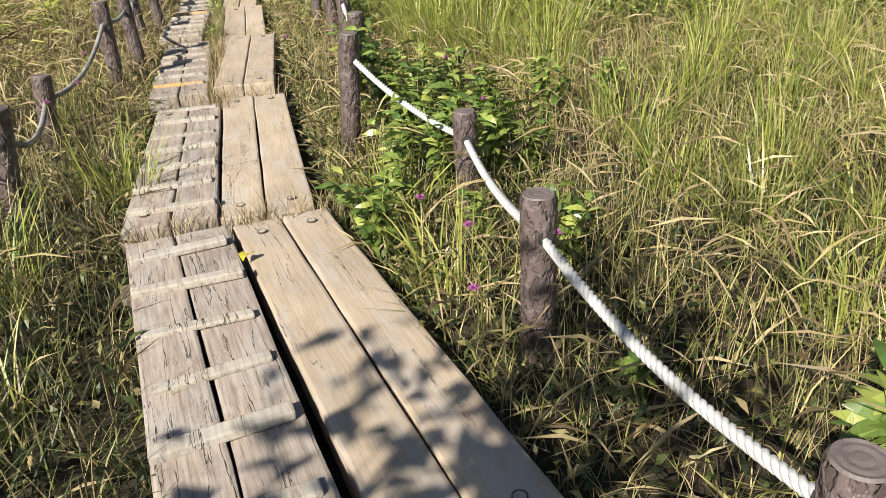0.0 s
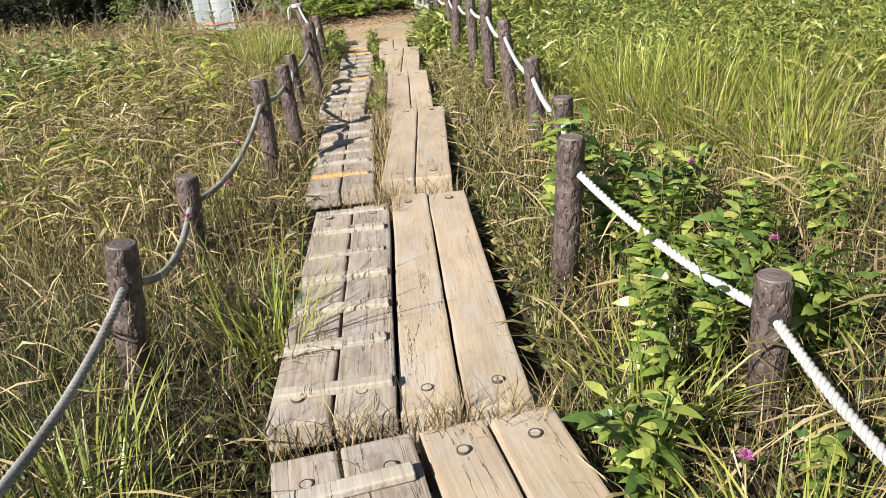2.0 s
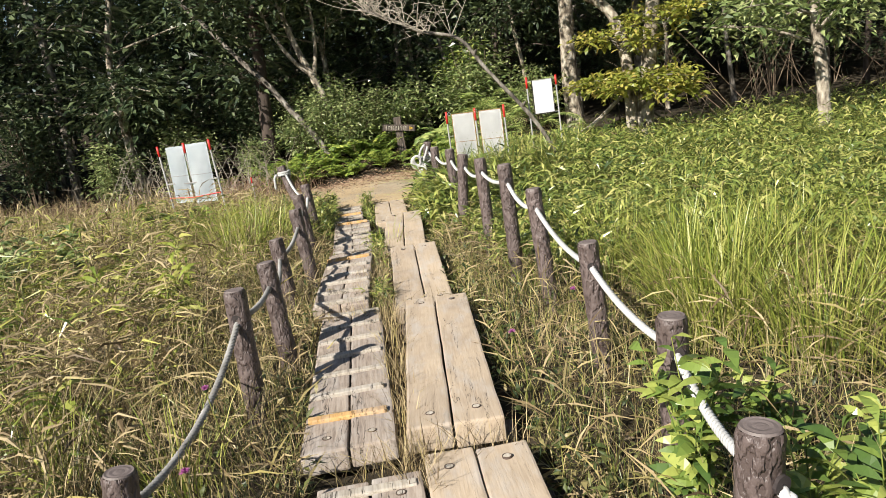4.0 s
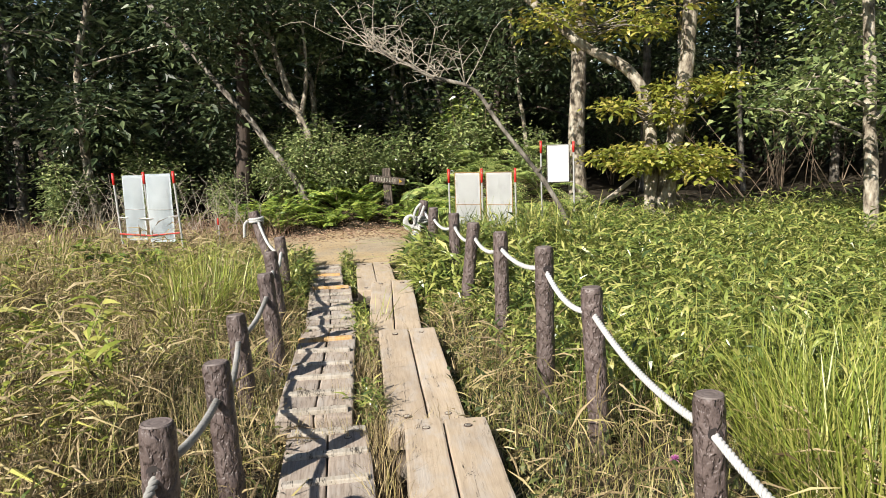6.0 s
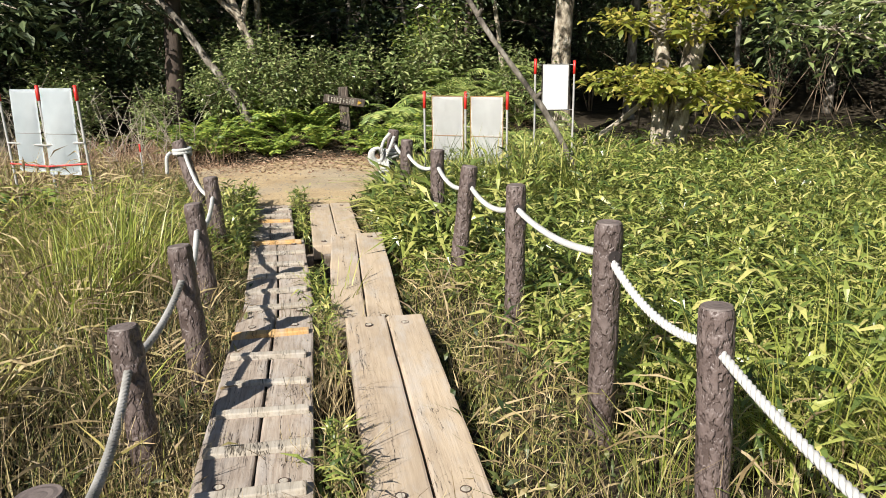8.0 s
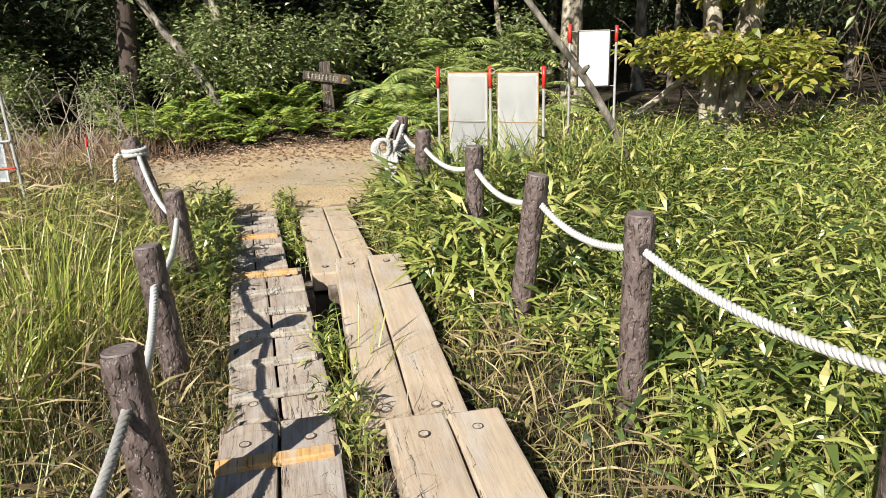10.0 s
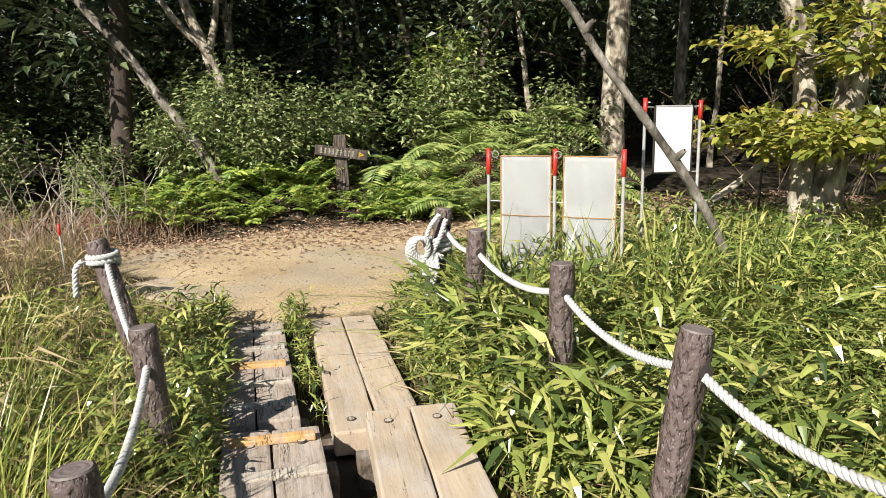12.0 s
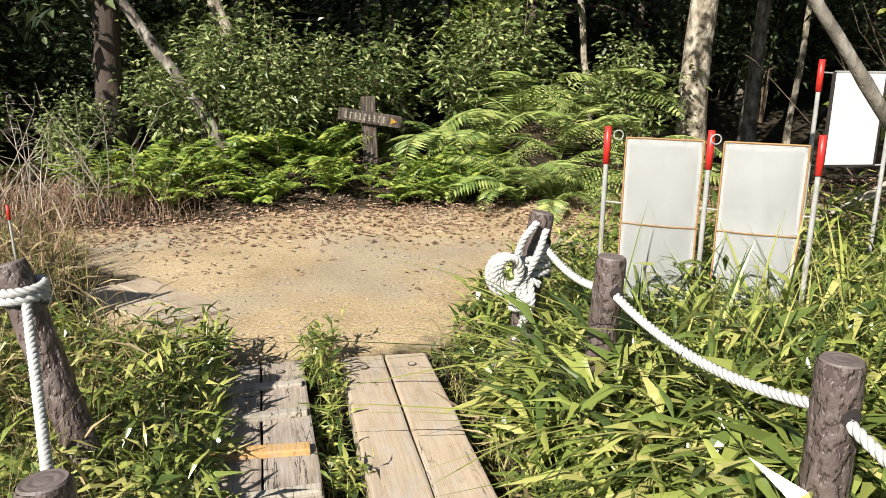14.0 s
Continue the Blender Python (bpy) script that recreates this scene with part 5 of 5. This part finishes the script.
grass("seed_stalks", "thin wiry seed stalks rising above the grass", GRASS_DRY, 5000, -1, 13.0, 4.0, 1, 0.3, 0.62, 0.6, 0.0034, lambda x, y: (1 - 0.8 * sasa_zone(x, y)), 3, 1.2, 0.7)
grass("long_blade_grass", "long arching green grass in front of the sheet stand", SASA, 2300, 11.9, 12.75, 2.2, 1, 0.5, 1.0, 1.9, 0.021, lambda x, y: ((x > -2.75) & (x < -1.0)) * 0.8, 6, 1.0, 0.62)


def open_side(x, y):
    """Where the meadow is open grass rather than bamboo."""
    return np.clip((x - mid_x(y) - 1.8 - 0.22 * np.clip(y - 9.0, 0, 4)) / 1.2, 0, 1) * np.clip((y - 7.2 + 2.4 * (patchy(x, y, 1.3, 3.0) - 0.5)) / 2.2, 0, 1)


grass("leafy_meadow", "bright yellow-green leafy grass covering the open meadow", GRASS_LEAF, 38000, 6.4, 15.6, 9.0, 1, 0.24, 0.56, 1.3, 0.013, lambda x, y: open_side(x, y) * (0.35 + 0.65 * patchy(x, y, 1.1, 5.0)), 3, 0.8, 1.6)
grass("leafy_meadow", "sunlit lime grass blades rising through the bamboo", GRASS_LIME, 28000, 6.2, 15.6, 9.0, 1, 0.3, 0.6, 1.3, 0.013, lambda x, y: open_side(x, y) * patchy(x, y, 1.6, 7.0), 3, 0.8, 1.3)
grass("tall_dry_grass", "pale straw and seed heads standing beside the boards", GRASS_DRY, 9000, 4.5, 11.0, 3.2, -1, 0.25, 0.62, 0.9, 0.0055, lambda x, y: 0.3 + 0.7 * patchy(x, y, 2.2, 6.0), 3, 0.9, 1.15)
# tussocks of tall lime-green sedge
TUFTS = [(0.95, 4.6, 0.5, 220), (0.55, 5.9, 0.66, 420), (0.15, 6.6, 0.66, 420), (-0.35, 7.4, 0.6, 300), (0.75, 7.1, 0.62, 340), (1.5, 5.4, 0.5, 260), (1.25, 3.4, 0.38, 170), (0.0, 2.95, 0.34, 110), (-0.28, 3.6, 0.36, 130), (1.9, 6.4, 0.6, 260),
         (-4.25, 9.95, 0.68, 620), (-4.2, 9.3, 0.58, 360), (-4.5, 10.25, 0.62, 420), (-5.1, 10.4, 0.6, 360), (-4.05, 8.2, 0.5, 220), (-4.75, 11.0, 0.5, 260), (-3.45, 8.35, 0.45, 70), (-1.75, 3.0, 0.42, 160), (-1.6, 3.9, 0.45, 150), (-2.05, 2.2, 0.42, 150), (-1.35, 2.2, 0.34, 120),
         (-0.75, 8.3, 0.6, 300), (-0.2, 9.2, 0.55, 240), (0.6, 8.6, 0.6, 240), (1.6, 8.0, 0.6, 260), (-3.4, 5.6, 0.5, 120), (-2.9, 9.95, 0.42, 36), (-1.15, 8.75, 0.5, 110), (-0.3, 7.85, 0.62, 330), (-0.35, 7.3, 0.58, 260), (-0.1, 8.3, 0.6, 260), (0.2, 7.6, 0.66, 330), (-0.95, 8.9, 0.52, 150), (-1.3, 8.05, 0.42, 60), (2.6, 7.2, 0.6, 240), (2.4, 4.8, 0.46, 200), (-7.4, 10.6, 0.6, 240), (-6.2, 9.2, 0.5, 200), (-2.55, 5.35, 0.42, 90),
         (1.35, 2.7, 0.34, 200), (1.75, 3.3, 0.42, 240), (2.2, 3.9, 0.46, 260), (1.6, 4.2, 0.44, 220), (1.05, 3.9, 0.38, 160), (2.9, 4.6, 0.5, 260), (2.0, 5.2, 0.5, 230), (2.5, 5.9, 0.52, 240), (3.3, 5.6, 0.52, 240), (-0.25, 6.95, 0.72, 420), (-0.3, 8.0, 0.6, 320), (-0.05, 7.7, 0.66, 340), (-5.6, 8.4, 0.6, 240), (-6.8, 11.6, 0.7, 260), (-5.3, 11.7, 0.6, 260)]
for x, y, h, n in TUFTS:
    n = int(n * 0.62)
    a = rng.uniform(0, 2 * np.pi, n)
    d = 0.24 * np.sqrt(rng.random(n)) * (0.5 + n / 420)
    bx, by = x + np.cos(a) * d, y + np.sin(a) * d
    hh = h * rng.uniform(0.45, 1.25, n)
    V, F = blades(np.stack([bx, by, ground_z(bx, by)], 1), hh, hh * rng.uniform(0.08, 0.95, n), rng.uniform(0.006, 0.0125, n), 4, turn=a + rng.normal(0, 0.5, n))
    tagged(raw("sedge_tussock", V, F, GRASS_LIME), "upright tussock of lime-green sedge in the meadow", "grass", "sedge tussocks", "stuff")


# dwarf bamboo on the right bank and near the trail
def bamboo(name, label, x, y, height, size, per=6):
    n = len(x)
    z = ground_z(x, y)
    h = height * rng.uniform(0.45, 1.1, n)
    lean = rng.normal(0, 0.12, (n, 2)) * h[:, None]
    stem_base = np.stack([x, y, z], 1)
    V1, F1 = blades(stem_base, h, np.hypot(lean[:, 0], lean[:, 1]), np.full(n, 0.004), 2, turn=np.arctan2(lean[:, 1], lean[:, 0]))
    k = np.repeat(np.arange(n), per)
    f = rng.uniform(0.45, 1.0, n * per)
    p = np.stack([x[k] + lean[k, 0] * f ** 1.7, y[k] + lean[k, 1] * f ** 1.7, z[k] + h[k] * f], 1)
    a = rng.uniform(0, 2 * np.pi, n * per)
    d = np.stack([np.cos(a), np.sin(a), rng.uniform(-0.15, 1.35, n * per)], 1)
    L = size * rng.uniform(0.55, 1.25, n * per)
    V2, F2 = leaves(p, d, L, L * rng.uniform(0.105, 0.16, n * per), 0.25, 0.3, 0.36)
    V, F = merge([(V1, F1), (V2, F2)])
    return tagged(raw(name, V, F, SASA), label, "bamboo", kind="stuff")


n = 21000
x, y = scatter(n, 7.0, 16.2, 7.5, 1, 1.5, 0.55)
k = (sasa_zone(x, y) > rng.random(n)) & (sand_dist(x, y) > 0.05)
dd = np.clip((x[k] - mid_x(y[k]) - 0.5) / 0.9, 0, 1) * (1 + 0.45 * np.clip((y[k] - 11.0) / 1.2, 0, 1))
bamboo("dwarf_bamboo", "dense thigh-high dwarf bamboo with glossy lance leaves", x[k], y[k], 0.16 + 0.34 * dd, 0.165)
n = 650
x, y = scatter(n, 10.7, 12.5, 1.1, 1, 1.0, 0.6)
bamboo("dwarf_bamboo", "tall dwarf bamboo with broad arching leaves beside the knotted rope", x, y, np.full(n, 0.52), 0.25, 5)
n = 1500
x, y = scatter(n, 10.6, 12.9, 1.6, -1, 1.4, 0.5)
k = sand_dist(x, y) > 0.05
bamboo("dwarf_bamboo", "loose dwarf bamboo at the end of the boardwalk", x[k], y[k], np.full(k.sum(), 0.30), 0.14, 5)
n = 330
y = rng.uniform(7.6, 10.6, n)
x = mid_x(y) + rng.uniform(-0.10, 0.02, n)
k = patchy(x, y, 5.0, 1.0) > 0.42
bamboo("dwarf_bamboo", "small bamboo shoots and grass rooted in the dark gap between the boards", x[k], y[k], np.full(k.sum(), 0.24), 0.10, 6)
n = 190
y = rng.uniform(11.5, 13.1, n)
x = mid_x(y) + rng.uniform(-0.12, 0.0, n)
k = (sand_dist(x, y) > -0.15) & (patchy(x, y, 4.0) > 0.35)
bamboo("dwarf_bamboo", "small bamboo shoots growing in the gap between the boards", x[k], y[k], np.full(k.sum(), 0.21), 0.10, 5)


# grass in the joints and gaps between the boards
JOINTS = [(-0.92, 3.44, 0.45, 300), (-1.55, 5.52, 0.4, 150), (-2.3, 7.55, 0.4, 120), (-2.86, 9.4, 0.4, 60), (-2.7, 8.4, 0.1, 90), (-2.5, 7.9, 0.1, 80)] + [(float(mid_x(v)) - 0.03, v, 0.07, 46) for v in np.arange(5.3, 9.6, 0.17)]
pieces = []
for x, y, w, n in JOINTS:
    u = rng.uniform(-w, w, n)
    bx, by = x + u * 0.93, y + u * 0.30 + rng.normal(0, 0.035, n)
    h = rng.uniform(0.05, 0.16, n)
    pieces.append(blades(np.stack([bx, by, np.full(n, -0.08)], 1), h + 0.06, h * rng.uniform(0.2, 1.6, n), rng.uniform(0.003, 0.006, n), 3))
V, F = merge(pieces)
tagged(raw("joint_grass", V, F, GRASS_DRY), "dry grass tufts growing out of the joints between the boards", "grass", kind="stuff")


# broad-leaved herbs
one = round_leaves(np.zeros((1, 3)), np.array([[0.0, 1.0, 0.0]]), np.ones(1), np.full(1, 0.36), 0.48, 0.3)
LEAF_OB = raw("leaf", one[0], one[1], BROAD)
LEAF_MESH = LEAF_OB.data
bpy.data.objects.remove(LEAF_OB)


def herb(x, y, h, size, stems, seed, label="broad-leaved green herb growing against the rope railing", mat=BROAD, ratio=0.45, single=False):
    r = random.Random(seed)
    root = tagged(new("broadleaf_herb"), label, "plant", "broad-leaved herbs")
    root.location = (x, y, float(ground_z(x, y)))
    pieces, base, dirs, L = [], [], [], []
    for k in range(stems):
        a, f = r.uniform(0, 2 * math.pi), r.uniform(0.05, 0.45)
        hh = h * r.uniform(0.65, 1.1)
        top = np.array([math.cos(a) * f * hh, math.sin(a) * f * hh, hh])
        line = smooth_line([(0.05 * math.cos(a), 0.05 * math.sin(a), -0.02), top * np.array([0.35, 0.35, 0.55]), top], 14)
        pieces.append(tube(line, np.linspace(0.004, 0.0015, 14), 5))
        for j in range(3, 14):
            for q in range(2):
                t = r.uniform(0, 2 * math.pi)
                base.append(line[j])
                dirs.append((math.cos(t), math.sin(t), r.uniform(0.1, 0.8)))
                L.append(size * r.uniform(0.6, 1.2))
    V, F = merge(pieces)
    tagged(raw("stem", V, F, mat, root, True), kind="stuff")
    if single:
        for b, d, n in zip(base, dirs, L):
            q = Vector(d).to_track_quat("Y", "Z") @ Euler((0, r.uniform(-0.6, 0.6), 0)).to_quaternion()
            share("leaf", LEAF_MESH, root, Matrix.LocRotScale(Vector(b), q, Vector((n, n, n))))
        return root
    L = np.array(L)
    V, F = round_leaves(np.array(base), np.array(dirs), L, L * ratio, 0.48, 0.3)
    tagged(raw("foliage", V, F, mat, root), kind="stuff")
    return root


HERBS = [(-0.24, 3.72, 0.46, 0.078, 4), (-0.07, 3.92, 0.48, 0.078, 4), (0.12, 3.3, 0.38, 0.075, 3), (-0.02, 4.15, 0.46, 0.10, 9), (0.16, 3.95, 0.42, 0.10, 8), (-0.25, 4.2, 0.5, 0.10, 9), (-0.38, 4.75, 0.52, 0.095, 9), (-0.18, 4.8, 0.45, 0.09, 8), (-0.05, 5.1, 0.42, 0.09, 8), (0.2, 4.6, 0.42, 0.09, 8), (-0.62, 5.12, 0.62, 0.10, 10), (0.35, 4.1, 0.36, 0.085, 7),
         (-0.28, 3.25, 0.4, 0.085, 6), (0.42, 3.1, 0.28, 0.08, 6), (0.55, 2.35, 0.14, 0.07, 3), (-4.95, 7.2, 0.55, 0.10, 10), (-6.2, 11.3, 0.6, 0.14, 10), (-5.8, 11.0, 0.5, 0.13, 8), (-5.4, 10.9, 0.5, 0.12, 8), (-4.0, 4.2, 0.45, 0.085, 8), (0.9, 5.2, 0.35, 0.085, 7), (-0.3, 5.6, 0.36, 0.085, 7), (0.5, 5.0, 0.4, 0.085, 7), (-5.9, 7.6, 0.7, 0.11, 10), (0.0, 12.6, 0.62, 0.06, 12), (-0.8, 12.9, 0.6, 0.06, 12), (-0.75, 12.25, 0.66, 0.06, 14), (-1.05, 12.3, 0.66, 0.06, 14), (-1.3, 12.45, 0.62, 0.06, 12), (-0.5, 12.35, 0.62, 0.06, 12)]
for i, (x, y, h, s, k) in enumerate(HERBS):
    herb(x, y, h, s, k, 700 + i, single=i < 15)
herb(1.12, 1.95, 0.34, 0.16, 3, 760, "young plant with long glossy leaves in the grass", BROAD, 0.3)

for i, (x, y, h) in enumerate([(-6.0, 8.6, 0.8), (-6.5, 8.9, 0.85), (-5.8, 9.1, 0.7), (-6.9, 8.4, 0.8), (-7.3, 9.2, 0.8)]):
    herb(x, y, h, 0.13, 12, 820 + i, "bushy dark green broad-leaved herb in the dry meadow", SHRUB)


def reed_bed(n, seed):
    """Leaning dry reed stems with long side leaves and broken tips."""
    r = np.random.default_rng(seed)
    y = r.uniform(4.6, 12.2, n)
    x = mid_x(y) - 1.3 - 6.0 * r.random(n) ** 1.2
    k = patchy(x, y, 1.3, 9.0) > 0.36
    x, y = x[k], y[k]
    m = len(x)
    h = r.uniform(0.45, 1.0, m) * np.clip(0.55 + (mid_x(y) - x - 1.0) / 3.0, 0.55, 1.0)
    a = r.uniform(0, 2 * np.pi, m)
    base = np.stack([x, y, ground_z(x, y)], 1)
    lean = h * r.uniform(0.1, 0.7, m)
    out = [blades(base, h, lean, r.uniform(0.004, 0.008, m), 4, turn=a)]
    for f in (0.4, 0.55, 0.7, 0.85):
        p = base + np.stack([np.cos(a) * lean * f ** 1.7, np.sin(a) * lean * f ** 1.7, h * (f - 0.28 * (lean / h) * f ** 2.2)], 1)
        b = r.uniform(0, 2 * np.pi, m)
        d = np.stack([np.cos(b), np.sin(b), r.uniform(0.0, 1.2, m)], 1)
        L = r.uniform(0.12, 0.34, m)
        out.append(leaves(p, d, L, L * r.uniform(0.05, 0.09, m), 0.2, 0.35, 0.3))
    return merge(out)


V, F = reed_bed(2300, 41)
tagged(raw("dry_reeds", V, F, GRASS_DRY), "tangled pale dry reeds with broken leaves in the meadow", "reeds", kind="stuff")
V, F = reed_bed(1100, 42)
tagged(raw("green_reeds", V, F, GRASS_LEAF), "green reeds with long leaves among the dry ones", "reeds", kind="stuff")

# reed-like bamboo shoots close to the rope on the dry side
for i, (x, y, h) in enumerate([(-3.72, 7.22, 0.72), (-3.84, 7.6, 0.66), (-4.05, 7.3, 0.7), (-3.35, 5.9, 0.5), (-4.5, 8.2, 0.7)]):
    herb(x, y, h, 0.24, 2, 780 + i, "tall reed with long arching pale green leaves", GRASS_LIME, 0.13)


# thistles
def thistle(x, y, h, seed):
    r = random.Random(seed)
    root = tagged(new("thistle"), "thin-stemmed thistle with a pink-purple flower head", "flower", "thistles in the meadow")
    root.location = (x, y, float(ground_z(x, y)))
    line = smooth_line([(0, 0, -0.02), (0.02, 0.0, h * 0.5), (r.uniform(-.06, .06), r.uniform(-.06, .06), h)], 12)
    V, F = tube(line, np.linspace(0.004, 0.002, 12), 6)
    raw("stem", V, F, GRASS, root, True)
    top = line[-1]
    V, F = tube([top, top + np.array([0, 0, 0.008]), top + np.array([0, 0, 0.02])], [0.004, 0.011, 0.008], 10)
    raw("calyx", V, F, HERB, root, True)
    n = 70
    d = rng.normal(0, 1, (n, 3))
    d[:, 2] = np.abs(d[:, 2]) + 0.5
    V, F = leaves(np.repeat([top + np.array([0, 0, 0.016])], n, 0), d, np.full(n, 0.024), np.full(n, 0.005))
    raw("flower_head", V, F, PETAL, root)


for i, (x, y, h) in enumerate([(-0.12, 3.02, 0.30), (0.12, 2.85, 0.28), (0.08, 2.62, 0.16), (0.42, 2.9, 0.22), (0.28, 3.1, 0.2), (-2.15, 4.35, 0.42), (-2.3, 5.0, 0.38), (-1.25, 6.15, 0.36), (-2.45, 5.5, 0.4), (0.2, 4.2, 0.4), (-1.45, 1.95, 0.3), (-0.95, 6.6, 0.38), (0.0, 4.9, 0.42)]):
    thistle(x, y, h, 800 + i)

# a yellow leaf caught between the boards, marker stakes by the trail
LEAF_YELLOW = leaf_mat("yellow_leaf", [(0.2, (0.62, 0.55, 0.04)), (0.8, (0.72, 0.62, 0.08))], 0.45, 0.3)
fallen = tagged(new("fallen_leaf"), "single bright yellow leaf caught in the gap between boards", "leaf")
fallen.location = (-0.775, 3.03, 0.004)
V, F = round_leaves(np.zeros((2, 3)), np.array([[0.3, 0.8, 0.25], [-0.2, 0.9, 0.45]]), np.array([0.075, 0.06]), np.array([0.042, 0.034]))
raw("blade", V, F, LEAF_YELLOW, fallen)
stake = tagged(new("marker_stake"), "short steel marker stake with red tape in dry grass", "stake")
pole(stake, -6.1, 13.95, -0.15, 0.44, 0.09, (0.02, 0), 0.008)
dark_stake = tagged(new("thin_stake"), "thin dark wooden stake standing beside the oak", "stake")
V, F = tube([(-0.40, 14.75, -0.15), (-0.38, 14.75, 0.4), (-0.37, 14.75, 0.78), (-0.37, 14.75, 0.785)], [0.011, 0.011, 0.010, 0.002], 8)
raw("shaft", V, F, SIGN_WOOD, dark_stake, True)

# fallen leaves along the far side of the trail, and grit
n = 52000
x = rng.uniform(-8, 7, n)
y = rng.uniform(14.0, 18.6, n)
far = np.interp(x, [-9, -6.5, -5.2, -4.2, -3, 0, 9], [14.8, 15.2, 15.5, 15.75, 15.9, 15.7, 15.4])
k = rng.random(n) < np.clip(0.5 + (y - far) / 1.4, 0.03, 1)
x, y = x[k], y[k]
m = len(x)
p = np.stack([x, y, ground_z(x, y) + rng.uniform(0.003, 0.012, m)], 1)
V, F = leaves(p, np.stack([rng.normal(0, 1, m), rng.normal(0, 1, m), rng.normal(0, 0.07, m)], 1), rng.uniform(0.03, 0.075, m), rng.uniform(0.016, 0.034, m), 0.3, 0.05, 0.5)
tagged(raw("fallen_leaves", V, F, LITTER), "brown fallen leaves drifted along the trail and under the trees", "leaf litter", kind="stuff")
n = 2600
x, y = rng.uniform(-6.5, -1.5, n), rng.uniform(13.1, 17.0, n)
k = sand_dist(x, y) < 0.0
x, y = x[k], y[k]
oct_v = np.array([(1, 0, 0), (0, 1, 0), (-1, 0, 0), (0, -1, 0), (0, 0, 0.7), (0, 0, -0.7)])
oct_f = np.array([(0, 1, 4), (1, 2, 4), (2, 3, 4), (3, 0, 4), (1, 0, 5), (2, 1, 5), (3, 2, 5), (0, 3, 5)])
s = rng.uniform(0.004, 0.013, len(x))
V = (oct_v[None] * s[:, None, None] * rng.uniform(0.6, 1.3, (len(x), 6, 1)) + np.stack([x, y, ground_z(x, y) + s * 0.2], 1)[:, None, :]).reshape(-1, 3)
F = (np.arange(len(x))[:, None, None] * 6 + oct_f[None]).reshape(-1, 3)
GRIT = rough_mat("grit_stone", [(0.3, (0.2, 0.17, 0.14)), (0.7, (0.42, 0.37, 0.3))], 30.0)
tagged(raw("grit", V, F, GRIT), "small stones and grit on the sandy trail", "gravel", kind="stuff")

# leafy shrub behind the start, whose shadow falls on the first boards
start_shrub = leafy("start_shrub", "broad-leaved shrub standing beside the start of the boardwalk", BROAD, 850, 0.62, 2.55, 0.15, 901, 9)
start_shrub.location = (-1.25, -0.55, -0.15)
